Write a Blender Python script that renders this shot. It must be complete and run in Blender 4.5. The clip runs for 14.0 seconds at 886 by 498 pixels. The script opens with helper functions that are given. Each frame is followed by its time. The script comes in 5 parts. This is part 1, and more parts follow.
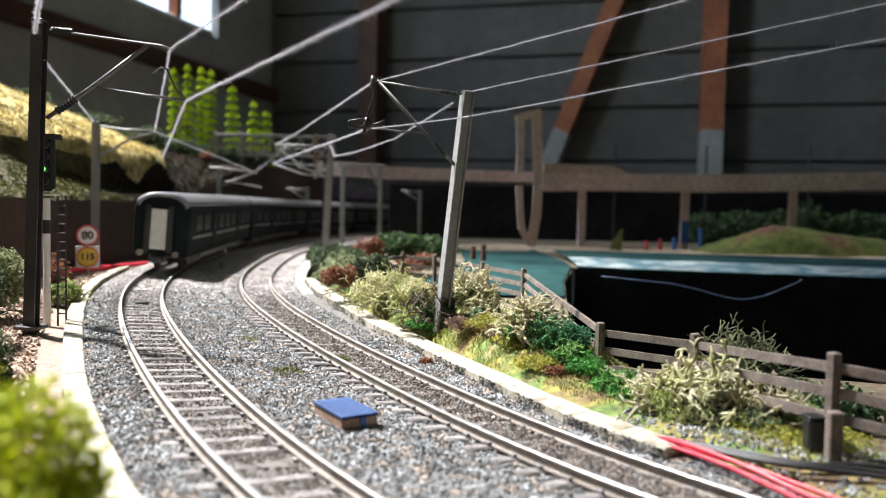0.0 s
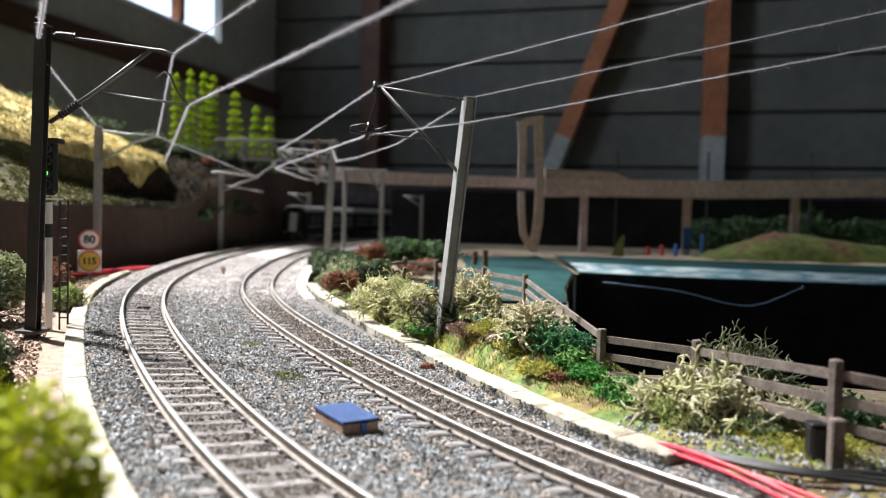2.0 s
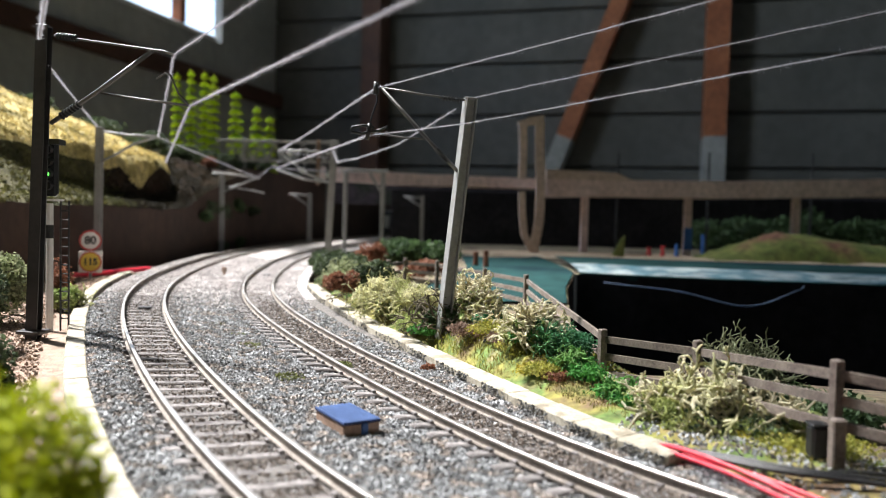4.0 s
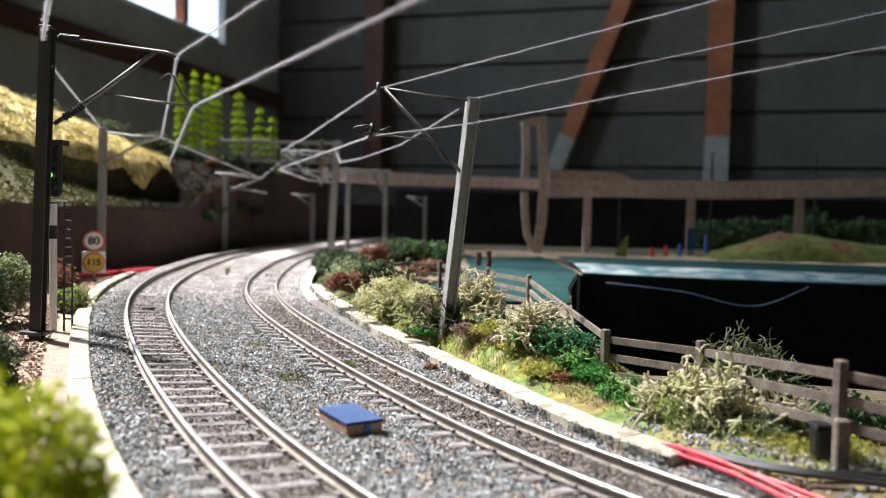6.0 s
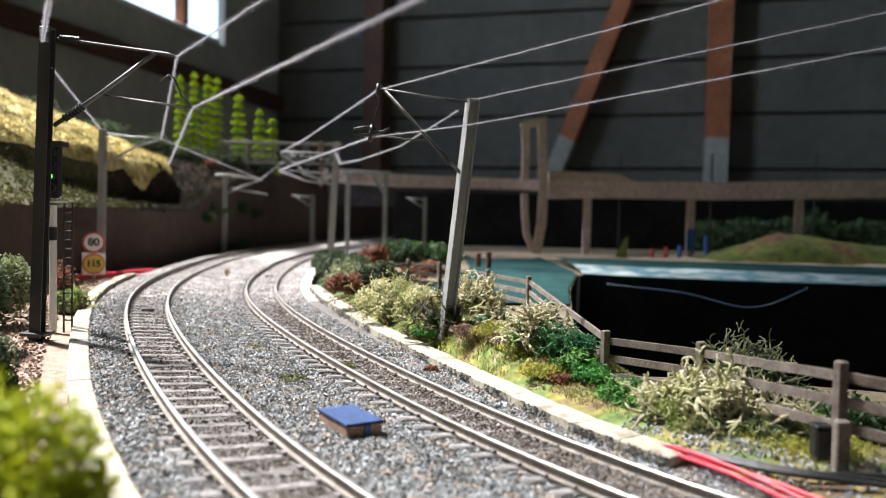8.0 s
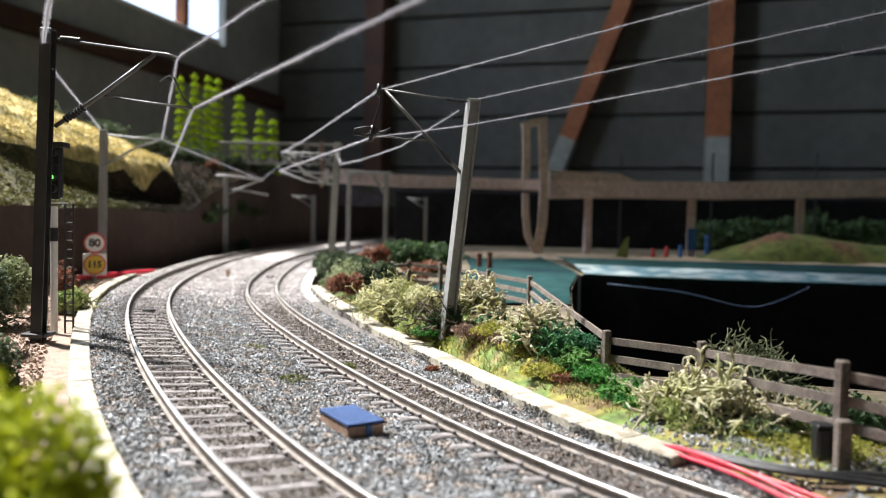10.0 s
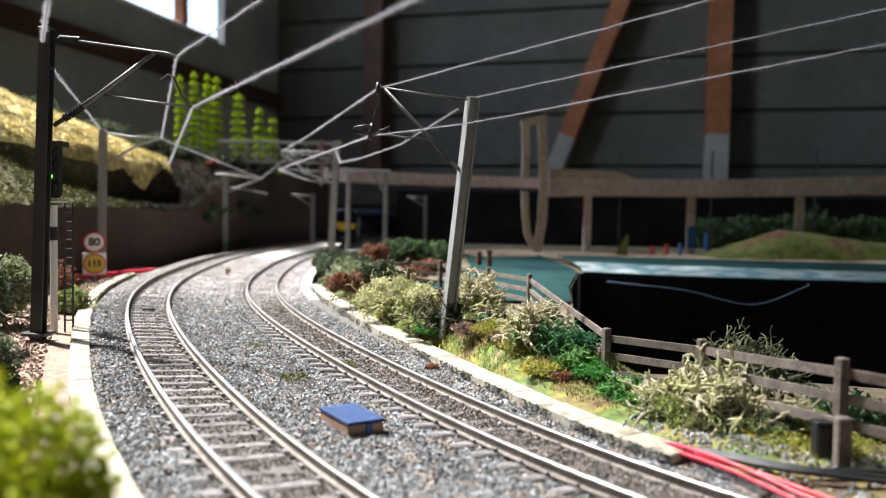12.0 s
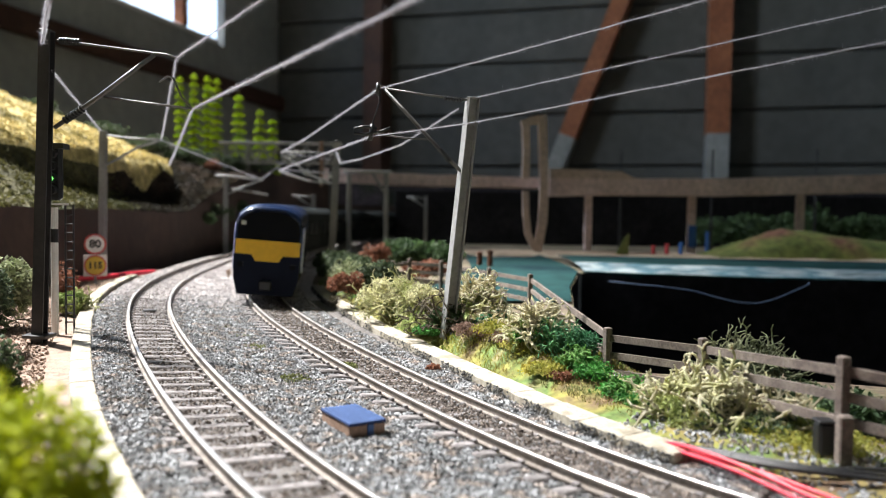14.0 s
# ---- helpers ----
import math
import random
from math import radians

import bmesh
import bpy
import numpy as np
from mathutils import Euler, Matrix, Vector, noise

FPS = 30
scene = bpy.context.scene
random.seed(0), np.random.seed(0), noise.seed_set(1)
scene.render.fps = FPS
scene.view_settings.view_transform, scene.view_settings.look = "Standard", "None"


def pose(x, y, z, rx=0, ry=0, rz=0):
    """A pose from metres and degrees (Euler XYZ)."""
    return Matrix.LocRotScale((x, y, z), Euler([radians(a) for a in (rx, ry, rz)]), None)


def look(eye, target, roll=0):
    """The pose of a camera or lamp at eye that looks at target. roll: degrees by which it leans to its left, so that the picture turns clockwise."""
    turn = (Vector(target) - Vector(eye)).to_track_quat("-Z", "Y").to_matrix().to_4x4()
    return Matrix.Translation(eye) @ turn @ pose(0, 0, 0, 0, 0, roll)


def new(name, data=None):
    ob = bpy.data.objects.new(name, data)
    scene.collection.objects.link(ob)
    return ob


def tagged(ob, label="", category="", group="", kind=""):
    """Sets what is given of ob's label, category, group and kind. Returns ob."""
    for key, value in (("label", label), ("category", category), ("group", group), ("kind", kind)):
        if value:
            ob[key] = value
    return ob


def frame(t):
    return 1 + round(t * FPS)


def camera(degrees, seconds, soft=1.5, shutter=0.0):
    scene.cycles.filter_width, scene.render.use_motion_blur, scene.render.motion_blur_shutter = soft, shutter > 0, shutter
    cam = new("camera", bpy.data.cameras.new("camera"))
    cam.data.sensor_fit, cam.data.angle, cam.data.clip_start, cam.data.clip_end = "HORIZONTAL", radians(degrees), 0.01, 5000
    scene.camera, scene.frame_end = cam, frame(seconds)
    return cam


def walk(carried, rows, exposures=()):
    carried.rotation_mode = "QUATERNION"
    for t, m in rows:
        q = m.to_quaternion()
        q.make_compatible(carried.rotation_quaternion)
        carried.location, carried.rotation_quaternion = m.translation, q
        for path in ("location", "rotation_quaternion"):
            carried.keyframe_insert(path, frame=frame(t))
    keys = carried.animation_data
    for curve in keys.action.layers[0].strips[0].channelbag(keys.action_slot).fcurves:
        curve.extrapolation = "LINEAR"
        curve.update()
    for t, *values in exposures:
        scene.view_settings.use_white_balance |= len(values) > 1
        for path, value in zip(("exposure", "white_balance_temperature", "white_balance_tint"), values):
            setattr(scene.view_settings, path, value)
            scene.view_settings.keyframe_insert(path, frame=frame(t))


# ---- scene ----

# A model railway at 4 mm to the foot: all lengths below are in millimetres, MM turns them into metres.
MM = 0.001
GAUGE, SPACING, CANT, SLOPE, LOWER = 16.5, 54.5, 0.0714, 5.69, -2.74
EYE_Z = 42.54 * MM

cam = camera(60.33, 14.0, soft=0.95)
cam.data.dof.use_dof = True
cam.data.dof.focus_distance = 0.232
cam.data.dof.aperture_fstop = 18.5
CAMERA_TURNS = [
    (0, 87.143, -1.233, -0.276), (0.5, 87.233, -1.259, -0.279), (1, 87.333, -1.305, -0.228),
    (1.5, 87.453, -1.379, -0.195), (2, 87.546, -1.430, -0.146), (2.5, 87.582, -1.427, -0.151),
    (3, 87.594, -1.420, -0.140), (5.5, 87.574, -1.324, 0.059), (6, 87.600, -1.330, 0.121),
    (6.5, 87.550, -1.310, 0.098), (7, 87.559, -1.290, 0.051), (7.5, 87.631, -1.298, 0.054),
    (8, 87.692, -1.303, 0.110), (10.5, 87.698, -1.166, 0.150), (11, 87.605, -1.135, 0.110),
    (11.5, 87.558, -1.115, 0.109), (12, 87.566, -1.058, 0.140), (12.5, 87.624, -1.005, 0.213),
    (13, 87.640, -0.960, 0.262), (13.5, 87.570, -0.860, 0.250), (14, 87.590, -0.790, 0.180)]
walk(cam, [(t, pose(0, 0, EYE_Z, a, b, c)) for t, a, b, c in CAMERA_TURNS], [(0, 1.57), (0.8, 1.43), (12.8, 1.43), (13.4, 1.52), (14, 1.5)])

# ---- light: hazy sun through the tall windows of the long wall ----
SUN_TURN, SUN_RISE = -55, 59
world = bpy.data.worlds.new("sky")
scene.world = world
world.use_nodes = True
sky = world.node_tree.nodes.new("ShaderNodeTexSky")
sky.sky_type, sky.sun_disc = "NISHITA", False
sky.sun_elevation, sky.sun_rotation = radians(SUN_RISE), radians(SUN_TURN)
world.node_tree.links.new(sky.outputs[0], world.node_tree.nodes["Background"].inputs[0])
world.node_tree.nodes["Background"].inputs[1].default_value = 0.15
SUN_WAY = Vector((math.sin(radians(SUN_TURN)) * math.cos(radians(SUN_RISE)),
                  math.cos(radians(SUN_TURN)) * math.cos(radians(SUN_RISE)), math.sin(radians(SUN_RISE))))
sun = new("sun", bpy.data.lights.new("sun", "SUN"))
sun.data.energy, sun.data.angle, sun.data.color = 4.6, radians(3.0), (1.0, 0.98, 0.955)
sun.matrix_world = look(SUN_WAY * 6, (0, 0.25, 0))

ROOM = Matrix.Translation((-0.894, 4.08, 0)) @ pose(0, 0, 0, 0, 0, -15)
# The last, low opening is invented: it lights the conifers, not the shore.
WINDOWS = ((-1400, -540, 3840), (-3450, -2450, 3840), (-2430, -2110, 3050))
SILL, HEAD = 815, 3840
for a, b, top in WINDOWS[1:2]:
    lamp = new("window_light", bpy.data.lights.new("window_light", "AREA"))
    lamp.data.shape, lamp.data.size, lamp.data.size_y = "RECTANGLE", (b - a) * MM, (HEAD - SILL) * MM
    lamp.data.energy, lamp.data.color = 31, (0.82, 0.91, 1.0)
    lamp.matrix_world = ROOM @ look(Vector((-58, (a + b) / 2, (SILL + HEAD) / 2)) * MM, Vector((900, (a + b) / 2, (SILL + HEAD) / 2)) * MM)


# ---- materials ----
def surface(name, colours, rough=0.7, metal=0.0, scale=600.0, fine=0.0, bump=0.0, spread=(0.35, 0.65), each=0.0, glow=0.0, detail=5.0, gloss=0.5):
    """Noise between two or three colours, with grain, relief and, where each > 0, a change of value from piece to piece."""
    m = bpy.data.materials.new(name)
    m.use_nodes = True
    n, l = m.node_tree.nodes, m.node_tree.links
    b = n["Principled BSDF"]
    b.inputs["Roughness"].default_value, b.inputs["Metallic"].default_value = rough, metal
    b.inputs["Specular IOR Level"].default_value = gloss
    co = n.new("ShaderNodeTexCoord")
    big = n.new("ShaderNodeTexNoise")
    big.inputs["Scale"].default_value, big.inputs["Detail"].default_value = scale, detail
    l.new(co.outputs["Object"], big.inputs["Vector"])
    ramp = n.new("ShaderNodeValToRGB")
    e = ramp.color_ramp.elements
    e[0].position, e[1].position = spread
    e[0].color, e[1].color = (*colours[0], 1), (*colours[-1], 1)
    for i, c in enumerate(colours[1:-1]):
        k = e.new(spread[0] + (spread[1] - spread[0]) * (i + 1) / (len(colours) - 1))
        k.color = (*c, 1)
    l.new(big.outputs[0], ramp.inputs[0])
    out = ramp.outputs[0]
    if fine:
        small = n.new("ShaderNodeTexNoise")
        small.inputs["Scale"].default_value, small.inputs["Detail"].default_value = scale * 7, 3
        l.new(co.outputs["Object"], small.inputs["Vector"])
        r = n.new("ShaderNodeMapRange")
        r.inputs["From Min"].default_value, r.inputs["From Max"].default_value = 0.3, 0.7
        r.inputs["To Min"].default_value, r.inputs["To Max"].default_value = 1 - fine, 1 + fine
        l.new(small.outputs[0], r.inputs[0])
        mul = n.new("ShaderNodeVectorMath")
        mul.operation = "SCALE"
        l.new(out, mul.inputs[0]), l.new(r.outputs[0], mul.inputs["Scale"])
        out = mul.outputs[0]
    if each:
        geo, info = n.new("ShaderNodeNewGeometry"), n.new("ShaderNodeObjectInfo")
        add = n.new("ShaderNodeMath")
        add.operation = "ADD"
        l.new(geo.outputs["Random Per Island"], add.inputs[0]), l.new(info.outputs["Random"], add.inputs[1])
        wrap = n.new("ShaderNodeMath")
        wrap.operation = "FRACT"
        l.new(add.outputs[0], wrap.inputs[0])
        r2 = n.new("ShaderNodeMapRange")
        r2.inputs["To Min"].default_value, r2.inputs["To Max"].default_value = 1 - each, 1 + each
        l.new(wrap.outputs[0], r2.inputs[0])
        mul2 = n.new("ShaderNodeVectorMath")
        mul2.operation = "SCALE"
        l.new(out, mul2.inputs[0]), l.new(r2.outputs[0], mul2.inputs["Scale"])
        out = mul2.outputs[0]
    l.new(out, b.inputs["Base Color"])
    if bump:
        bn = n.new("ShaderNodeBump")
        bn.inputs["Strength"].default_value, bn.inputs["Distance"].default_value = 0.8, bump * MM
        grain = n.new("ShaderNodeTexNoise")
        grain.inputs["Scale"].default_value, grain.inputs["Detail"].default_value = scale * 3, 4
        l.new(co.outputs["Object"], grain.inputs["Vector"])
        l.new(grain.outputs[0], bn.inputs["Height"]), l.new(bn.outputs[0], b.inputs["Normal"])
    if glow:
        b.inputs["Emission Color"].default_value = (*colours[0], 1)
        b.inputs["Emission Strength"].default_value = glow
    return m


def leafy(name, colours, scale=150.0, each=0.35):
    m = surface(name, colours, 0.75, scale=scale, fine=0.2, each=each)
    n, l = m.node_tree.nodes, m.node_tree.links
    b, o = n["Principled BSDF"], n["Material Output"]
    t, mix = n.new("ShaderNodeBsdfTranslucent"), n.new("ShaderNodeMixShader")
    mix.inputs[0].default_value = 0.35
    l.new(b.inputs["Base Color"].links[0].from_socket, t.inputs[0])
    l.new(b.outputs[0], mix.inputs[1]), l.new(t.outputs[0], mix.inputs[2]), l.new(mix.outputs[0], o.inputs[0])
    return m


STEEL = surface("worn_rail_head", [(0.62, 0.60, 0.57), (0.50, 0.47, 0.44)], 0.42, 1.0, 120, 0.1)
RUST = surface("painted_rail_side", [(0.17, 0.14, 0.118), (0.26, 0.225, 0.195)], 0.75, 0.0, 200, 0.25)
SLEEPER = surface("dusty_concrete", [(0.16, 0.143, 0.138), (0.24, 0.22, 0.215), (0.095, 0.083, 0.08)], 0.85, scale=300, fine=0.25, bump=0.15, each=0.2)
BED = surface("ballast_bed", [(0.07, 0.065, 0.06), (0.17, 0.155, 0.145), (0.12, 0.105, 0.095)], 0.95, scale=500, fine=0.5, bump=0.6)
STONE_BROWN = surface("grimy_brown_stone", [(0.20, 0.165, 0.14), (0.12, 0.095, 0.08), (0.27, 0.235, 0.21)], 0.9, scale=260, fine=0.25, each=0.5)
STONE = surface("ballast_stone", [(0.37, 0.375, 0.385), (0.18, 0.185, 0.19), (0.31, 0.26, 0.225)], 0.85, scale=260, fine=0.25, each=0.75)
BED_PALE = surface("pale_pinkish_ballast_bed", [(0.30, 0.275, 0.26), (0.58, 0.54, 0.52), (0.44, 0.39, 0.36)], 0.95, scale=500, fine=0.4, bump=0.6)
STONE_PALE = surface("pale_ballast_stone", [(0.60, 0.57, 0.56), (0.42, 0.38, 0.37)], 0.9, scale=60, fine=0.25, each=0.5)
KERB = surface("cream_stone_kerb", [(0.34, 0.305, 0.24), (0.42, 0.38, 0.305), (0.24, 0.205, 0.15)], 0.85, scale=160, fine=0.2, bump=0.2, each=0.05)
EARTH = surface("scenic_earth", [(0.09, 0.065, 0.045), (0.15, 0.115, 0.075), (0.10, 0.11, 0.045)], 0.95, scale=60, fine=0.4, bump=0.8)
GRIT = surface("pinkish_grit", [(0.34, 0.25, 0.195), (0.23, 0.165, 0.125)], 0.95, scale=300, fine=0.4, each=0.4)
HILL = surface("dry_grass_hill", [(0.11, 0.10, 0.032), (0.43, 0.345, 0.125), (0.62, 0.505, 0.225), (0.25, 0.215, 0.075)], 0.95, scale=26, fine=0.45, bump=2.0, spread=(0.3, 0.7))
BROWN = surface("brown_card_bank", [(0.034, 0.019, 0.013), (0.055, 0.031, 0.021)], 0.9, scale=20, fine=0.2, bump=0.6)
# Brown earth with the shade under the grassy spur put into its colour.
SHADED_EARTH = surface("shade_darkened_earth", [(0.022, 0.014, 0.010), (0.042, 0.028, 0.018)], 0.95, scale=40, fine=0.4, bump=1.5, gloss=0.05)
BLACKBOARD = surface("black_painted_board", [(0.02, 0.019, 0.021), (0.033, 0.032, 0.034)], 0.85, scale=20, fine=0.2, gloss=0.08)
TEAL = surface("teal_painted_board", [(0.008, 0.032, 0.032), (0.015, 0.050, 0.049), (0.005, 0.021, 0.026)], 0.95, scale=9, fine=0.25, bump=0.3, gloss=0.1)
CHALK = surface("white_surf_paint", [(0.008, 0.05, 0.075), (0.30, 0.35, 0.35), (0.015, 0.085, 0.12), (0.2, 0.24, 0.25), (0.01, 0.06, 0.08)], 0.7, scale=16, fine=0.2, bump=0.3)
GREYMAST = surface("grey_mast_paint", [(0.25, 0.25, 0.245), (0.33, 0.33, 0.32)], 0.55, scale=80, fine=0.12, bump=0.05)
DARKMAST = surface("dark_mast_paint", [(0.03, 0.03, 0.032), (0.05, 0.05, 0.051)], 0.5, scale=80, fine=0.15, bump=0.05)
BLACK = surface("black_plastic", [(0.012, 0.012, 0.013), (0.025, 0.025, 0.025)], 0.4, scale=100, fine=0.2)
WIRE = surface("grey_metal_arm", [(0.16, 0.155, 0.15), (0.09, 0.086, 0.085)], 0.45, 0.5, scale=200)
THREAD = leafy("fuzzy_grey_thread", [(0.50, 0.49, 0.54), (0.62, 0.61, 0.66)], 400, 0.1)
FENCE = surface("weathered_fence_wood", [(0.13, 0.10, 0.085), (0.22, 0.18, 0.15)], 0.85, scale=250, fine=0.3, bump=0.1, each=0.15)
LICHEN = leafy("cream_lichen", [(0.58, 0.53, 0.35), (0.68, 0.63, 0.47), (0.50, 0.49, 0.26)], 90, 0.2)
LICHEN_GREEN = leafy("green_lichen", [(0.20, 0.28, 0.08), (0.40, 0.42, 0.16)], 90)
LICHEN_YELLOW = leafy("yellow_green_lichen", [(0.54, 0.53, 0.27), (0.66, 0.63, 0.41), (0.40, 0.42, 0.17)], 90)
TWIG = surface("dark_twig", [(0.06, 0.045, 0.03), (0.12, 0.10, 0.06)], 0.9, scale=200)
LEAF_BRIGHT = leafy("lime_foam_leaf", [(0.42, 0.45, 0.012), (0.30, 0.36, 0.01), (0.52, 0.52, 0.03)], 120, 0.3)
LEAF_GREEN = leafy("green_foam_leaf", [(0.035, 0.16, 0.03), (0.08, 0.28, 0.05)], 120, 0.4)
LEAF_DARK = leafy("dark_olive_leaf", [(0.035, 0.055, 0.025), (0.09, 0.12, 0.06)], 120, 0.4)
LEAF_PINE = leafy("lime_conifer_needle", [(0.57, 0.72, 0.05), (0.43, 0.61, 0.035)], 60, 0.3)
LEAF_RUST = leafy("rust_orange_leaf", [(0.30, 0.13, 0.075), (0.20, 0.088, 0.055)], 120, 0.35)
GRASS = leafy("static_grass", [(0.08, 0.22, 0.035), (0.34, 0.32, 0.06), (0.26, 0.19, 0.09), (0.10, 0.28, 0.06)], 45, 0.3)
TIMBER = surface("orange_brown_timber", [(0.20, 0.065, 0.025), (0.28, 0.10, 0.04)], 0.7, scale=8, fine=0.2, bump=0.5)
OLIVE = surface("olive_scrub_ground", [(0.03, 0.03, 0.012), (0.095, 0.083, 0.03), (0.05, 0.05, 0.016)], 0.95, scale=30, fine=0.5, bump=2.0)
# Darker brown than TIMBER; on post_2 it stands for the corner's shade.
DARKTIMBER = surface("dark_brown_timber", [(0.06, 0.028, 0.018), (0.09, 0.042, 0.026)], 0.75, scale=8, fine=0.2, bump=0.5)
TUFT = leafy("dry_grass_tuft", [(0.18, 0.15, 0.045), (0.52, 0.42, 0.17), (0.34, 0.28, 0.10)], 26, 0.4)
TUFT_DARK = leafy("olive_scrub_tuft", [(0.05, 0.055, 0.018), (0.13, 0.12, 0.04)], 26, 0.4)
MOSS = leafy("yellow_moss", [(0.46, 0.38, 0.05), (0.30, 0.31, 0.06), (0.52, 0.46, 0.12)], 120, 0.3)
GREYTIMBER = surface("grey_painted_timber", [(0.20, 0.21, 0.20), (0.26, 0.27, 0.26)], 0.7, scale=8, fine=0.15, bump=0.5)
PANEL = surface("grey_green_wall_board", [(0.068, 0.071, 0.066), (0.088, 0.089, 0.082)], 0.8, scale=3, fine=0.12, bump=0.5, each=0.06)
PLASTER = surface("grey_wall_paint", [(0.33, 0.345, 0.33), (0.40, 0.41, 0.39)], 0.85, scale=3, fine=0.1, bump=0.5)
CONCRETE = surface("concrete_floor", [(0.14, 0.14, 0.13), (0.2, 0.2, 0.19)], 0.85, scale=4, fine=0.2, bump=0.5)
BEIGEWOOD = surface("bare_beige_plywood", [(0.46, 0.37, 0.31), (0.54, 0.44, 0.38)], 0.75, scale=25, fine=0.2, bump=0.2)
PINKWOOD = surface("raw_pinkish_plywood", [(0.60, 0.475, 0.455), (0.70, 0.575, 0.55)], 0.75, scale=25, fine=0.2, bump=0.2)
BLUEROOF = surface("blue_corrugated_paint", [(0.045, 0.085, 0.20), (0.06, 0.11, 0.25)], 0.95, scale=200, fine=0.15)
BOXWOOD = surface("brown_box_wood", [(0.20, 0.12, 0.08), (0.32, 0.21, 0.15)], 0.8, scale=150, fine=0.25, bump=0.1)
REDCABLE = surface("red_cable_sheath", [(0.62, 0.02, 0.05), (0.7, 0.05, 0.08)], 0.35, scale=100)
BLACKCABLE = surface("black_cable_sheath", [(0.015, 0.015, 0.017), (0.03, 0.03, 0.03)], 0.4, scale=100)
TRAINBLUE = surface("navy_train_paint", [(0.006, 0.015, 0.05), (0.008, 0.02, 0.06)], 0.25, scale=30, fine=0.1, gloss=0.5)
TRAINDARK = surface("dark_green_train_paint", [(0.006, 0.009, 0.010), (0.010, 0.014, 0.014)], 0.85, scale=30, fine=0.1, gloss=0.12)
TRAINROOF = surface("grey_train_roof", [(0.13, 0.132, 0.14), (0.18, 0.18, 0.188)], 0.3, scale=30, fine=0.15)
YELLOW = surface("warning_yellow_paint", [(0.75, 0.43, 0.012), (0.80, 0.47, 0.02)], 0.4, scale=60, fine=0.05)
PALE = surface("pale_gangway_panel", [(0.52, 0.54, 0.48), (0.6, 0.62, 0.56)], 0.6, scale=60, fine=0.08)
GLASS = surface("dark_train_glass", [(0.006, 0.007, 0.009), (0.010, 0.011, 0.013)], 0.3, scale=30, gloss=0.04)
APRON = surface("black_navy_apron", [(0.003, 0.006, 0.016), (0.005, 0.008, 0.02)], 0.6, scale=30, fine=0.1, gloss=0.15)
LILAC = surface("lilac_livery_paint", [(0.62, 0.62, 0.74), (0.20, 0.23, 0.46), (0.70, 0.70, 0.80)], 0.4, scale=260, fine=0.1)
STRIPE = surface("dull_grey_green_stripe", [(0.09, 0.12, 0.12), (0.14, 0.17, 0.165)], 0.6, scale=60, fine=0.2)
WHITE = surface("white_sign_paint", [(0.74, 0.72, 0.70), (0.80, 0.78, 0.76)], 0.5, scale=100, fine=0.04)
REDSIGN = surface("red_sign_paint", [(0.5, 0.05, 0.05), (0.58, 0.08, 0.07)], 0.5, scale=100)
YELLOWSIGN = surface("yellow_sign_paint", [(0.68, 0.46, 0.05), (0.74, 0.52, 0.08)], 0.5, scale=100)
GREENLIGHT = surface("green_signal_light", [(0.15, 0.9, 0.12), (0.2, 1.0, 0.15)], 0.4, glow=1.0)
RED = surface("red_paint", [(0.5, 0.04, 0.05), (0.6, 0.07, 0.07)], 0.6, scale=60, fine=0.2)
BLUEPOST = surface("blue_paint", [(0.03, 0.12, 0.4), (0.05, 0.16, 0.45)], 0.6, scale=60, fine=0.2)
TAN = surface("tan_sand_paint", [(0.42, 0.30, 0.2), (0.5, 0.38, 0.26), (0.3, 0.2, 0.13)], 0.9, scale=14, fine=0.2)


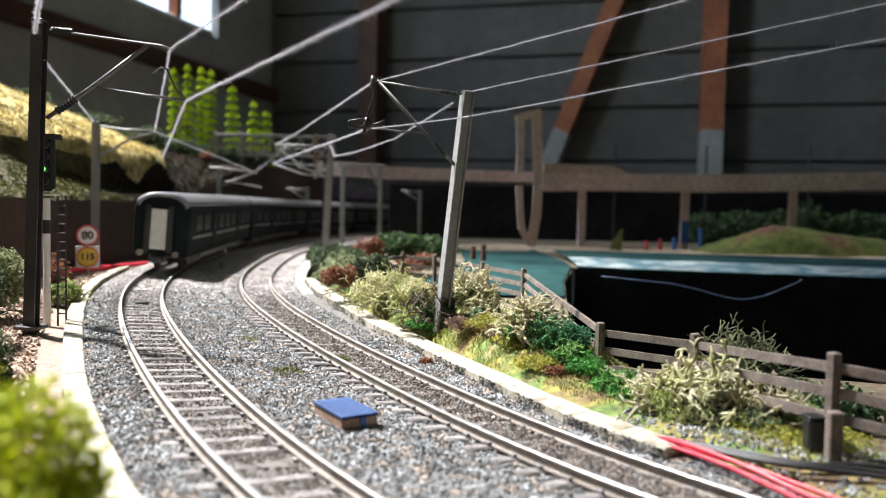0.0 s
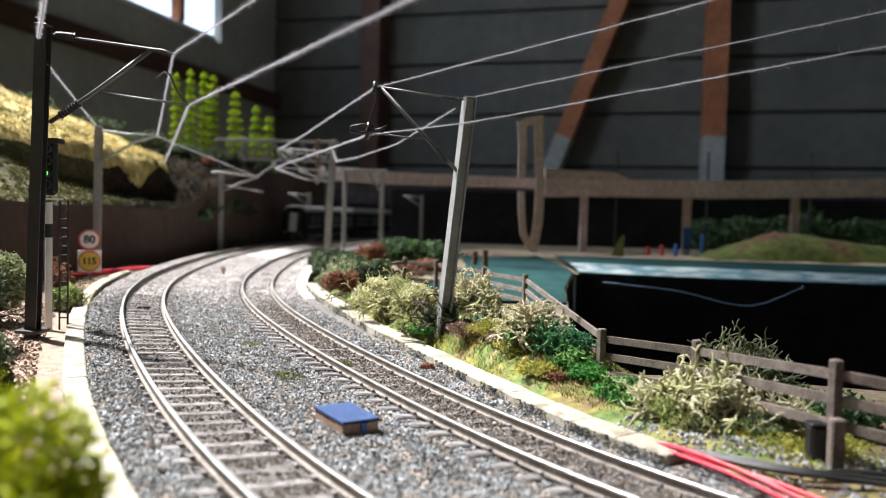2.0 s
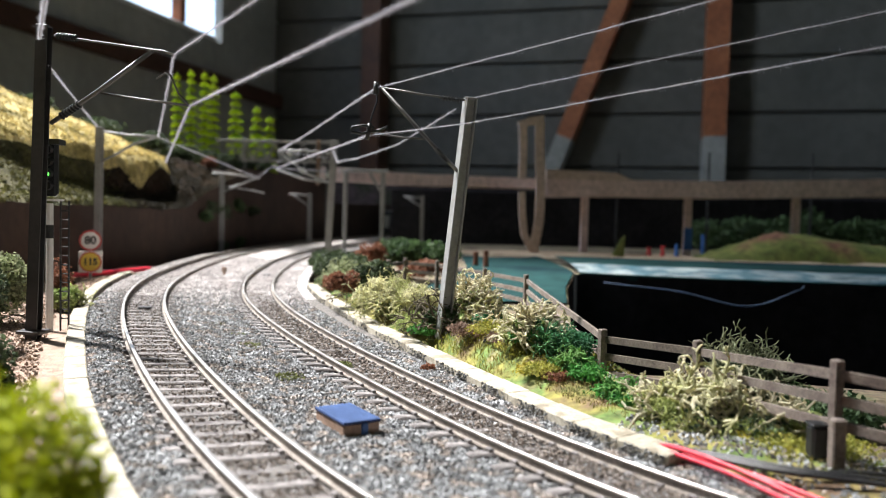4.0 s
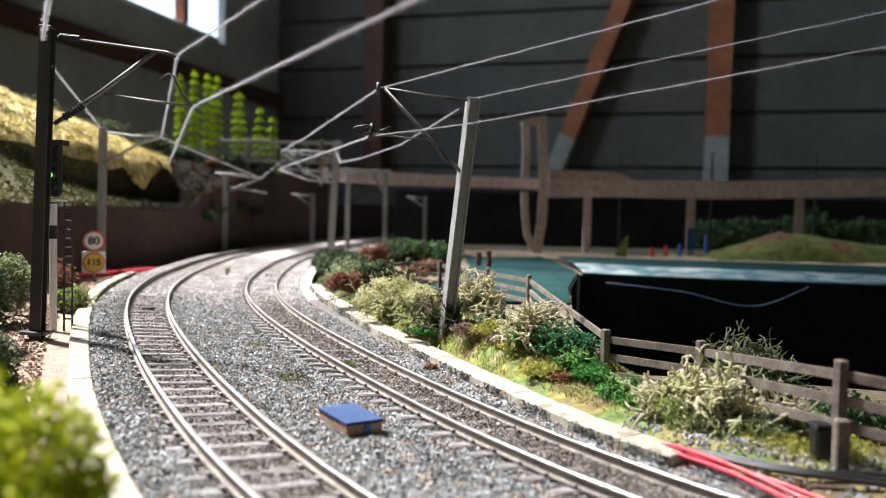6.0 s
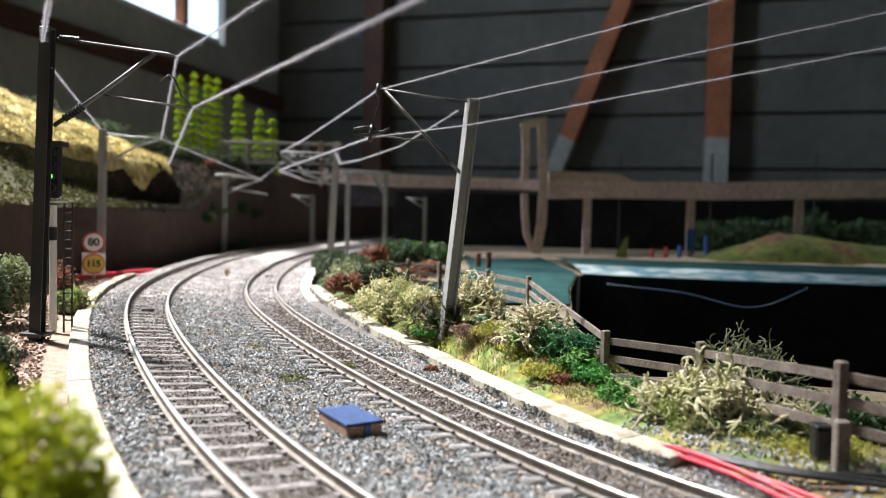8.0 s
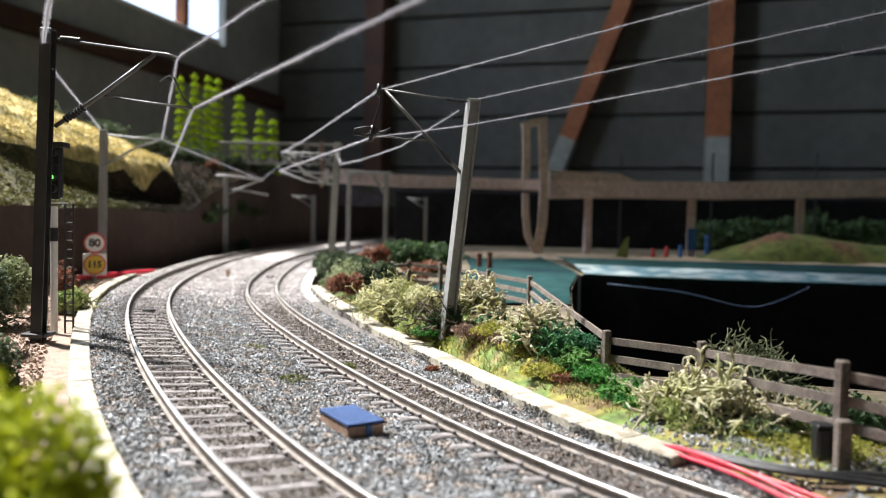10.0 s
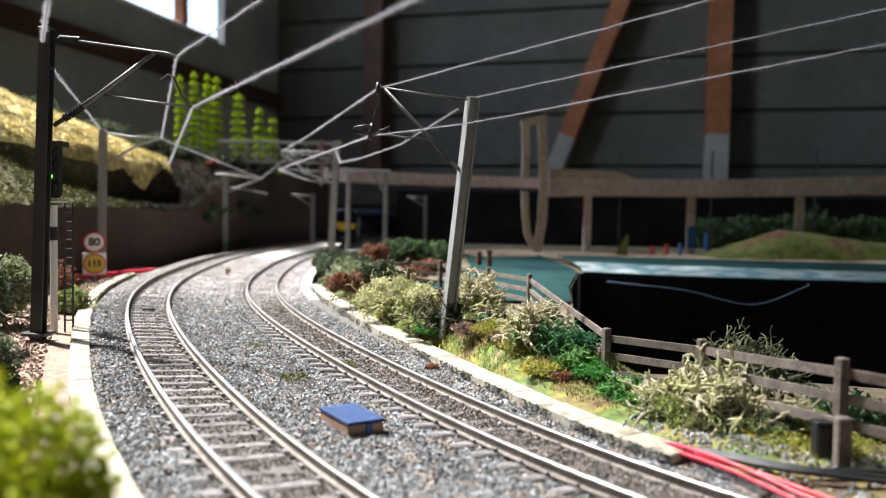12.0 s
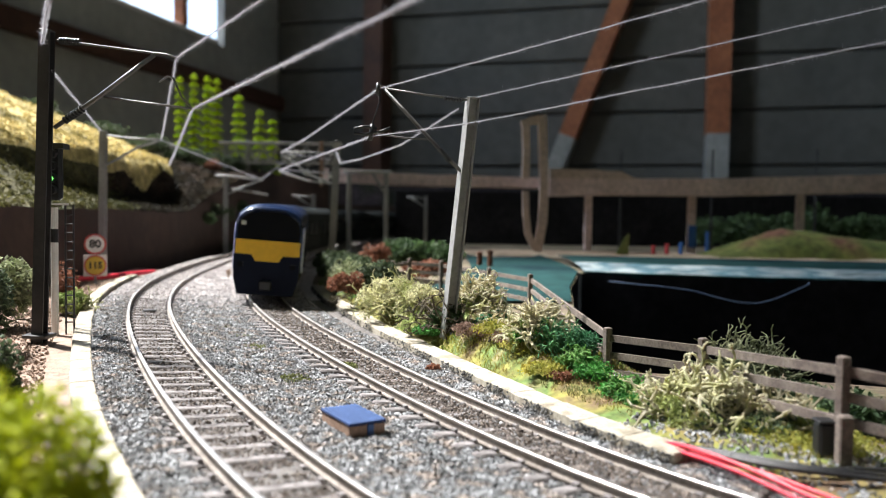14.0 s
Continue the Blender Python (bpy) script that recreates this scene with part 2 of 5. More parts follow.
# ---- mesh building ----
class Build:
    """Vertices and faces in millimetres, gathered and turned into one mesh."""

    def __init__(self):
        self.v, self.f = [], []

    def add(self, v, f):
        k = len(self.v)
        self.v.extend(tuple(map(float, q)) for q in v)
        self.f.extend(tuple(i + k for i in q) for q in f)
        return self

    def box(self, centre, size, turn=None, bevel=0.0):
        x, y, z = (0.5 * q for q in size)
        c = min(bevel, 0.45 * min(size))
        if c <= 0:
            v = [(sx * x, sy * y, sz * z) for sz in (-1, 1) for sx, sy in ((-1, -1), (1, -1), (1, 1), (-1, 1))]
            f = [(3, 2, 1, 0), (4, 5, 6, 7)] + [(i, (i + 1) % 4, 4 + (i + 1) % 4, 4 + i) for i in range(4)]
        else:
            ring = [(-x + c, -y), (x - c, -y), (x, -y + c), (x, y - c), (x - c, y), (-x + c, y), (-x, y - c), (-x, -y + c)]
            inner = [(px * (1 - c / x), py * (1 - c / y)) for px, py in ring]
            v = [(*q, -z) for q in inner] + [(*q, -z + c) for q in ring] + [(*q, z - c) for q in ring] + [(*q, z) for q in inner]
            f = [tuple(range(7, -1, -1)), tuple(range(24, 32))]
            f += [(r * 8 + i, r * 8 + (i + 1) % 8, r * 8 + 8 + (i + 1) % 8, r * 8 + 8 + i) for r in range(3) for i in range(8)]
        m = turn or Matrix()
        return self.add([(m @ Vector(q)) + Vector(centre) for q in v], f)

    def tube(self, points, r0, r1=None, sides=5, cap=True):
        r1 = r0 if r1 is None else r1
        pts = [Vector(q) for q in points]
        n, v, f = len(pts), [], []
        side = None
        for i, q in enumerate(pts):
            d = (pts[min(i + 1, n - 1)] - pts[max(i - 1, 0)]).normalized()
            if side is None:
                side = d.cross(Vector((0, 0, 1)) if abs(d.z) < 0.9 else Vector((1, 0, 0))).normalized()
            else:
                side = (side - d * side.dot(d)).normalized()
            up = d.cross(side)
            r = r0 + (r1 - r0) * i / max(n - 1, 1)
            v += [q + (side * math.cos(6.2832 * k / sides) + up * math.sin(6.2832 * k / sides)) * r for k in range(sides)]
        for i in range(n - 1):
            f += [(i * sides + k, i * sides + (k + 1) % sides, (i + 1) * sides + (k + 1) % sides, (i + 1) * sides + k) for k in range(sides)]
        if cap:
            f += [tuple(range(sides - 1, -1, -1)), tuple((n - 1) * sides + k for k in range(sides))]
        return self.add(v, f)

    def disc(self, centre, axis, r, depth, sides=20):
        c, a = Vector(centre), Vector(axis).normalized()
        return self.tube([c - a * depth / 2, c + a * depth / 2], r, sides=sides)

    def loft(self, rings, cap=True):
        """Skins rings of equally many points."""
        n = len(rings[0])
        v = [q for r in rings for q in r]
        f = [(i * n + k, i * n + (k + 1) % n, (i + 1) * n + (k + 1) % n, (i + 1) * n + k) for i in range(len(rings) - 1) for k in range(n)]
        if cap:
            f += [tuple(range(n - 1, -1, -1)), tuple((len(rings) - 1) * n + k for k in range(n))]
        return self.add(v, f)

    def grid(self, rows):
        n = len(rows[0])
        v = [q for r in rows for q in r]
        f = [(i * n + k, i * n + k + 1, (i + 1) * n + k + 1, (i + 1) * n + k) for i in range(len(rows) - 1) for k in range(n - 1)]
        return self.add(v, f)

    def mesh(self, name, material, smooth=False):
        me = bpy.data.meshes.new(name)
        me.from_pydata([(a * MM, b * MM, c * MM) for a, b, c in self.v], [], self.f)
        me.materials.append(material)
        if smooth:
            me.shade_smooth()
        me.update()
        return me


def part(name, build, material, parent=None, label="", smooth=False, at=None):
    ob = new(name, build.mesh(name, material, smooth) if isinstance(build, Build) else build)
    if parent is not None:
        ob.parent = parent
    if at is not None:
        ob.matrix_basis = at
    return tagged(ob, label) if label else ob


def thing(name, label, category, group="", kind="", at=None):
    ob = tagged(new(name), label, category, group, kind)
    ob.empty_display_size = 0.01
    if at is not None:
        ob.matrix_basis = at
    return ob


def place(x, y, z, turn=0.0, lean_x=0.0, lean_y=0.0):
    return pose(x * MM, y * MM, z * MM, lean_x, lean_y, turn)


# ---- the line of the tracks: curvature along its length ----
BENDS = ((-320, -1.43), (-80, -1.43), (20, -0.369), (120, -0.345), (220, -0.685), (320, -0.648), (430, -0.162),
         (560, -0.303), (700, -0.179), (1500, -0.2), (1650, -0.62), (5200, -0.62))
LINE_S = np.arange(-320, 5200, 2.0)
turning = np.interp(LINE_S, [b[0] for b in BENDS], [b[1] for b in BENDS]) / 500
LINE_A = np.cumsum(turning) * 2.0
LINE_A += 0.5189 - np.interp(0, LINE_S, LINE_A)
LINE_X, LINE_Y = np.cumsum(-np.sin(LINE_A)) * 2.0, np.cumsum(np.cos(LINE_A)) * 2.0
LINE_X += -47.54 - np.interp(0, LINE_S, LINE_X)
LINE_Y += 161.16 - np.interp(0, LINE_S, LINE_Y)


def level(y):
    """The rail level of the layout, which climbs a little away from the eye."""
    return SLOPE * min(max((y - 160) / 500, -1), 0.96)


def along(s, off, dz=0.0):
    """The point at the distance s along the line, off to its right side, dz above rail level."""
    a = np.interp(s, LINE_S, LINE_A)
    x = np.interp(s, LINE_S, LINE_X) + math.cos(a) * off
    y = np.interp(s, LINE_S, LINE_Y) + math.sin(a) * off
    return Vector((x, y, level(y) + dz))


def heading(s):
    return math.degrees(np.interp(s, LINE_S, LINE_A))


def bed_height(off, s=0.0):
    """The bed below rail level; shoulders of the outer track lie higher once past the near end."""
    fill = float(np.interp(s, (-25, 35), (0, 1))) * float(np.interp(off, (-22, -17, -11.5, -9.8, 9.8, 11, 16, 26), (0.5, 1.1, 1.3, 0, 0, 1.3, 1.2, 0)))
    return fill + float(np.interp(off, (-22, -14, 0, 14, 36, 42, 54.5, 68, 90), (-2.4, -2.5, -3.15, -4.2, -5.1, -5.2, -5.45, -5.9, -5.5)))


# ---- the room ----
def room_box(name, lo, hi, material, label, category, parent=None):
    b = Build().box([(p + q) / 2 for p, q in zip(lo, hi)], [q - p for p, q in zip(lo, hi)], bevel=4)
    ob = part(name, b, material)
    ob.matrix_basis = ROOM
    tagged(ob, label, category, kind="structure")
    return ob


FLOOR_Z, TOP_Z = -950, 4150
room_box("floor", (-200, -7000, FLOOR_Z - 100), (6500, 200, FLOOR_Z), CONCRETE, "grey concrete floor of the layout room", "floor")
room_box("ceiling", (-200, -7000, TOP_Z), (6500, 200, TOP_Z + 100), PLASTER, "dark painted flat ceiling of the room", "ceiling")
wall_north = room_box("wall_north", (-200, 20, FLOOR_Z), (6500, 150, TOP_Z), BLACKBOARD, "grey-green boarded end wall of the room", "wall")
for i in range(20):
    z0 = FLOOR_Z - 3 + 250 * i
    part("wall_board", Build().box((3150, 0, z0 + 121), (6300, 40, 240), bevel=6), PANEL, wall_north)
room_box("wall_east", (6300, -6900, FLOOR_Z), (6450, 0, TOP_Z), PLASTER, "plain grey painted side wall", "wall")
room_box("wall_south", (0, -7000, FLOOR_Z), (6300, -6860, TOP_Z), PLASTER, "plain grey painted wall behind the layout", "wall")
wall_west = thing("wall_west", "dark grey-green wall with tall windows", "wall", kind="structure", at=ROOM)
# The section from 3050 up is added to keep sun off the shore.
for y0, y1, z0, z1 in ((-6860, 20, FLOOR_Z, SILL), (-6860, 20, HEAD, TOP_Z), (-540, 20, SILL, HEAD), (-2110, -1400, SILL, HEAD), (-2430, -2110, 3050, HEAD), (-2450, -2430, SILL, HEAD), (-6860, -3450, SILL, HEAD)):
    deep = 40 if (y0, z0) == (-540, SILL) else 150
    part("wall_section", Build().box((-deep / 2, (y0 + y1) / 2, (z0 + z1) / 2), (deep, y1 - y0, z1 - z0)), PLASTER, wall_west)
for k, (a, b, top) in enumerate(WINDOWS):
    win = thing("window_%d" % (k + 1), ("wide window with a brown timber mullion and bright sky", "tall window in the long wall with bright sky", "unseen low opening, added to let sun onto the conifers")[k], "window", kind="structure", at=ROOM)
    for y in ((a + 25, b - 25) if k else (a + 25,)):
        part("window_frame", Build().box((-30, y, (SILL + top) / 2), (50, 20, top - SILL), bevel=4), WHITE, win)
    for z in (SILL + 14, top - 14):
        part("window_frame", Build().box((-30, (a + b) / 2, z), (48, b - a - 60, 20), bevel=4), WHITE, win)
    if k == 0:
        part("mullion", Build().box((-30, -834, (SILL + top) / 2), (54, 34, top - SILL - 50), bevel=5), TIMBER, win, "brown timber mullion")


def room_post(name, u0, z0, u1, z1, width, split, label, wood=TIMBER):
    """A timber post or brace on the end wall, painted grey below the height split."""
    p = thing(name, label, "timber post", kind="structure", at=ROOM)
    d = Vector((u1 - u0, 0, z1 - z0)).normalized()
    side = Vector((d.z, 0, -d.x)) * width / 2
    k = (split - z0) / (z1 - z0)
    mid = (u0 + (u1 - u0) * k, split)
    for (a, b, c, e), m, n in (((u0, z0, *mid), GREYTIMBER, "painted_foot"), ((*mid, u1, z1), wood, "timber_shaft")):
        rings = []
        for x, z in ((a, b), (c, e)):
            q = Vector((x, -95, z))
            rings.append([q - side - Vector((0, 74, 0)), q + side - Vector((0, 74, 0)), q + side + Vector((0, 74, 0)), q - side + Vector((0, 74, 0))])
        part(n, Build().loft(rings), m, p)
    return p


room_post("post_1", 2197, FLOOR_Z, 2197, TOP_Z, 96, 424, "orange-brown timber post with a grey painted foot")
room_post("brace_1", 1170, -560, 2740, 3600, 76, 424, "slanting orange-brown timber brace with a grey painted foot")
# This post's shade is painted: same timber, darker colour.
room_post("post_2", 590, FLOOR_Z, 590, TOP_Z, 95, -300, "timber post near the corner, darkened for the shade there", DARKTIMBER)
wall_rail = room_box("wall_rail", (0, -6800, 592), (45, 10, 662), DARKTIMBER, "dark brown timber rail along the window wall", "rail")

# ---- the baseboard ----
PIT_SIDE = ((-400, 900), (192, 900), (206, 160), (246, 52), (300, 53), (480, 80), (600, 106), (640, 108))
PIT_FAR = ((108, 600), (150, 586), (240, 566), (400, 545), (1500, 420))


def ground_height(x, y):
    d = 0.5 * noise.noise(Vector((x, y, 0)) * 0.04) + 0.25 * noise.noise(Vector((x, y, 5)) * 0.15)
    near = max(0.0, 1 - abs(x - np.interp(y, LINE_Y[:900], LINE_X[:900]) - 30) / 150)
    return level(y) - 5.2 + d - 6 * min(near * 2, 1)


def build_ground():
    b = Build()
    ys = [-400, -200, -60] + list(range(0, 636, 9)) + [640]
    edge = []
    rows = []
    for y in ys:
        right = float(np.interp(y, [q[0] for q in PIT_SIDE], [q[1] for q in PIT_SIDE]))
        xs = np.concatenate([np.linspace(-1100, -300, 12)[:-1], np.linspace(-300, right, 46)])
        rows.append([(x, y, ground_height(x, y) - (6 if x < -280 else 0)) for x in xs])
        edge.append(rows[-1][-1])
    b.grid(rows)
    b.grid([[(x, y, ground_height(x, y)) for x in np.linspace(-1100, 108, 40)] for y in np.linspace(640, 2600, 50)])
    rows, front = [], []
    for x in np.linspace(108, 1500, 60):
        y0 = float(np.interp(x, [q[0] for q in PIT_FAR], [q[1] for q in PIT_FAR]))
        rows.append([(x, y, ground_height(x, y)) for y in np.linspace(y0, 2600, 50)][::-1])
        front.append(rows[-1][-1])
    b.grid(rows)
    ground = part("ground", b, EARTH, smooth=True)
    tagged(ground, "brown earth-textured baseboard top with scatter", "baseboard", kind="structure")
    skirt = Build().grid([[(x, y, z) for x, y, z in edge], [(x + 2, y, z - 240) for x, y, z in edge]])
    skirt.grid([[(x, y, z) for x, y, z in front], [(x, y + 2, z - 240) for x, y, z in front]])
    skirt.grid([[(0, 100, -240), (0, 900, -240)], [(1500, 100, -240), (1500, 900, -240)]])
    tagged(part("pit_side", skirt, BLACKBOARD), "black painted sides of the open well", "baseboard edge", kind="structure")


build_ground()


def build_shore():
    b, c = Build(), Build()
    xs = np.linspace(110, 900, 60)
    far = [float(np.interp(x, [q[0] for q in PIT_FAR], [q[1] for q in PIT_FAR])) for x in xs]
    b.grid([[(x, y + w, level(y + w) - 4.4 + float(np.interp(w, (0, 20, 45, 80, 150), (0, 2.4, 4.4, 5.6, 6.0)))) for x, y in zip(xs, far)] for w in (0, 20, 45, 80, 150)])
    b.grid([[(x, y, level(y) - 4.4) for x, y in zip(xs, far)], [(x, y + 0.5, level(y) - 9) for x, y in zip(xs, far)]])
    b.grid([[(float(np.interp(y, [q[0] for q in PIT_SIDE] + [900], [q[1] for q in PIT_SIDE] + [108])) - 1 - w, y, level(y) - 3.8) for w in (0, 25, 55, 85)] for y in range(400, 860, 18)])
    tagged(part("painted_shore", b, TEAL), "teal painted shore along the far side of the well", "painted board", kind="structure")
    c.grid([[(x, y + w, level(y + w) - 3.7 + float(np.interp(w, (0, 20, 45, 80), (0, 2.4, 4.4, 5.6))) + 0.5 * noise.noise(Vector((x, w, 0)) * 0.05)) for x, y in zip(xs, far)] for w in (1, 10, 20, 32, 46)])
    tagged(part("surf", c, CHALK), "white and blue brushed surf on the teal shore", "painted surf", kind="structure")
    d = Build()
    d.grid([[(x, y, ground_height(x, y) + 1.5 + 3 * noise.noise(Vector((x, y, 0)) * 0.02)) for x in np.linspace(20, 900, 40)] for y in np.linspace(800, 960, 10)])
    tagged(part("sand_strip", d, TAN), "tan sandy strip beyond the teal shore", "sand", kind="structure")


build_shore()


def build_trestle():
    """Plain edge boards and legs that carry the baseboard."""
    for x0, y0, x1, y1 in ((-1100, -400, 900, -400), (900, -400, 900, 190), (-1100, -400, -1100, 2600), (-1100, 2600, 1500, 2600), (1500, 425, 1500, 2600)):
        size = (abs(x1 - x0) + 18, abs(y1 - y0) + 18, 90)
        tagged(part("edge_board", Build().box(((x0 + x1) / 2, (y0 + y1) / 2, -62), size, bevel=2), BOXWOOD), "plain wooden edge board of the layout", "edge board", kind="structure")
    for x, y in ((-1050, -350), (850, -350), (-1050, 1100), (-1050, 2550), (1450, 2550), (1450, 900), (300, 2550)):
        tagged(part("trestle_leg", Build().box((x, y, -515), (50, 50, 870), bevel=3), BOXWOOD), "square wooden leg under the layout", "leg", kind="structure")


build_trestle()


# ---- tracks ----
def rail_sweep(off, low):
    """One rail: foot, web and head, swept along the line."""
    foot, head = Build(), Build()
    s_all = np.concatenate([np.arange(-200, 700, 5.0), np.arange(700, 4900, 18.0)])
    outer = lambda prof: [[along(s, off + u, low + w) for u, w in prof] for s in s_all]
    foot.loft(outer(((-0.9, -2.5), (0.9, -2.5), (0.9, -2.15), (0.25, -1.9), (0.25, -0.75), (0.5, -0.55), (0.5, -0.25), (-0.5, -0.25), (-0.5, -0.55), (-0.25, -0.75), (-0.25, -1.9), (-0.9, -2.15))))
    head.loft(outer(((-0.48, -0.26), (0.48, -0.26), (0.48, -0.08), (0.36, 0), (-0.36, 0), (-0.48, -0.08))))
    return foot, head


def sleeper_mesh(length):
    b = Build().box((0, 0, -3.75), (length, 2.9, 2.0), bevel=0.35)
    for x in (-GAUGE / 2, GAUGE / 2):
        for d in (-1.45, 1.45):
            b.box((x + d, 0, -2.3), (1.0, 1.7, 0.7), bevel=0.15)
    return b.mesh("sleeper", SLEEPER)


SLEEPER_MESH, LONG_SLEEPER_MESH = sleeper_mesh(26.4), sleeper_mesh(29.5)


def railway_track(off, low, label):
    track = thing("railway_track", label, "track", "curving double line")
    for side in (-1, 1):
        foot, head = rail_sweep(off + side * GAUGE / 2, low - side * CANT * GAUGE / 2)
        rail = part("rail", foot, RUST, track, "brown painted rail side")
        part("rail_head", head, STEEL, rail, "bright polished steel rail top")
    rng = random.Random(3)
    for i in range(290):
        s = -190 + 8.3 * i
        p = along(s, off, low)
        m = place(p.x, p.y, p.z + rng.uniform(-0.25, 0.1) + (0.45 if off else 0.0), heading(s) + rng.uniform(-1.5, 1.5)) @ pose(0, 0, 0, 0, math.degrees(CANT), 0)
        part("sleeper", LONG_SLEEPER_MESH if off else SLEEPER_MESH, None, track, at=m)


railway_track(0, 0, "outer curved track with worn rails on dusty sleepers")
railway_track(SPACING, LOWER, "inner curved track with sleepers half buried in ballast")


def build_ballast():
    offs = [-22, -18, -14, -11.5, -9.8, -4, 0, 4, 9.8, 11.5, 14, 17, 21, 27, 34, 41, 46, 50, 54.5, 59, 64, 68, 74, 84]
    rows = []
    for s in np.concatenate([np.arange(-220, 500, 4.0), np.arange(500, 4900, 24.0)]):
        row = []
        for o in offs:
            p = along(s, o, bed_height(o, s))
            p.z += 0.5 * noise.noise(Vector((p.x, p.y, 0)) * 0.12) + 0.35 * noise.noise(Vector((p.x, p.y, 9)) * 0.5)
            row.append(p)
        rows.append(row)
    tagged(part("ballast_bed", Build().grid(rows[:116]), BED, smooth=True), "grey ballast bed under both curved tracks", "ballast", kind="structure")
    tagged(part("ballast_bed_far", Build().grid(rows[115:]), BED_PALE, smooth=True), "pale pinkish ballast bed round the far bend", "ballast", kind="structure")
    rng = random.Random(11)
    b = Build()
    shape = ((1, 0, 0), (-1, 0, 0), (0, 1, 0), (0, -1, 0), (0, 0, 1), (0, 0, -1))
    faces = ((0, 2, 4), (2, 1, 4), (1, 3, 4), (3, 0, 4), (2, 0, 5), (1, 2, 5), (3, 1, 5), (0, 3, 5))
    count = 0
    pale, brown = Build(), Build()
    while count < 128000:
        s, o = -90 + 640 * rng.random() ** 1.5, rng.uniform(-21.5, 77)
        in_left, in_right = abs(o) < 13, abs(o - SPACING) < 13
        core = abs(o) < 8 or abs(o - SPACING) < 8
        if abs(o) < 8 and rng.random() < 0.5 or in_right and rng.random() < 0.2:
            continue
        if ((abs(o) < 9.5 or in_left and s < 10) or abs(o - SPACING) < 15) and abs((s + 190 + 4.15) % 8.3 - 4.15) < 1.75 and rng.random() < (0.9 if o < 20 else 0.8 if o < SPACING - 8 else 0.35):
            continue
        if min(abs(o - k) for k in (-8.25, 8.25, 46.25, 62.75)) < 1.7:
            continue
        p = along(s, o, bed_height(o, s))
        r = rng.uniform(0.35, 0.8) * (1.25 if s > 250 else 1) * (0.62 if in_left else 0.75 if in_right else 1)
        p.z += rng.uniform(0.0, 0.55)
        e = Euler((rng.uniform(0, 6), rng.uniform(0, 6), rng.uniform(0, 6))).to_matrix()
        v = [p + e @ Vector((q[0] * r * rng.uniform(0.6, 1.2), q[1] * r * rng.uniform(0.6, 1.2), q[2] * r * rng.uniform(0.5, 0.9))) for q in shape]
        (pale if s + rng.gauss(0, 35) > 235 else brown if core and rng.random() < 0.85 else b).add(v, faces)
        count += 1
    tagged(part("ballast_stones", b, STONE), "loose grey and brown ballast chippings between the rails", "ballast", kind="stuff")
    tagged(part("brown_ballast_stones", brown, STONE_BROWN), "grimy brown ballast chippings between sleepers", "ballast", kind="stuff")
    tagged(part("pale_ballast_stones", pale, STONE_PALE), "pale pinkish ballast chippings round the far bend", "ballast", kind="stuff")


build_ballast()


def kerb(off_at, s0, s1, length, width, top, depth, label):
    k = thing("kerb", label, "kerb", kind="structure")
    rng = random.Random(5)
    s = s0
    while s < s1:
        e = min(s + length, s1)
        a0, a1 = off_at(s), off_at(e)
        j0, j1 = rng.uniform(-0.12, 0.12), rng.uniform(-0.15, 0.15)
        c = 0.35
        b = Build()
        rings = []
        for q, o, shrink in ((s + 0.05, a0, 0.2), (s + 0.35, a0, 0), (e - 0.35, a1, 0), (e - 0.05, a1, 0.2)):
            sec = ((shrink, top - depth), (width - shrink, top - depth), (width - shrink, top - c), (width - c - shrink, top - shrink), (c + shrink, top - shrink), (shrink, top - c))
            rings.append([along(q, o + u + j0, w + j1) for u, w in sec])
        part("kerb_stone", b.loft(rings), KERB, k)
        s = e
    return k


kerb(lambda s: float(np.interp(s, (-100, 15, 115, 180, 270, 355), (-28, -27.4, -26.2, -27.2, -30.5, -32))), -90, 352, 15.0, 5.6, -0.3, 5.0, "cream stone kerb along the outer track with fine joints")
kerb(lambda s: float(np.interp(s, (-68, -37, 5, 75, 110, 185, 305), (70.8, 71.2, 74.8, 79.8, 80.8, 84.2, 83.3))), -67, 306, 16.0, 7.2, -3.0, 5.0, "cream stone kerb along the inner track, broken at its end")


# ---- overhead line ----
def insulator(b, p, q, r):
    p, q = Vector(p), Vector(q)
    n, d = 7, (q - p).normalized()
    u = d.orthogonal().normalized()
    w = d.cross(u)
    rings = []
    for i in range(n):
        for k, g in ((0.05, 0.45), (0.3, 0.5), (0.42, 1.0), (0.6, 1.0), (0.75, 0.5)):
            c = p + (q - p) * (i + k) / n
            rings.append([c + (u * math.cos(0.6283 * a) + w * math.sin(0.6283 * a)) * r * g for a in range(10)])
    b.loft(rings)


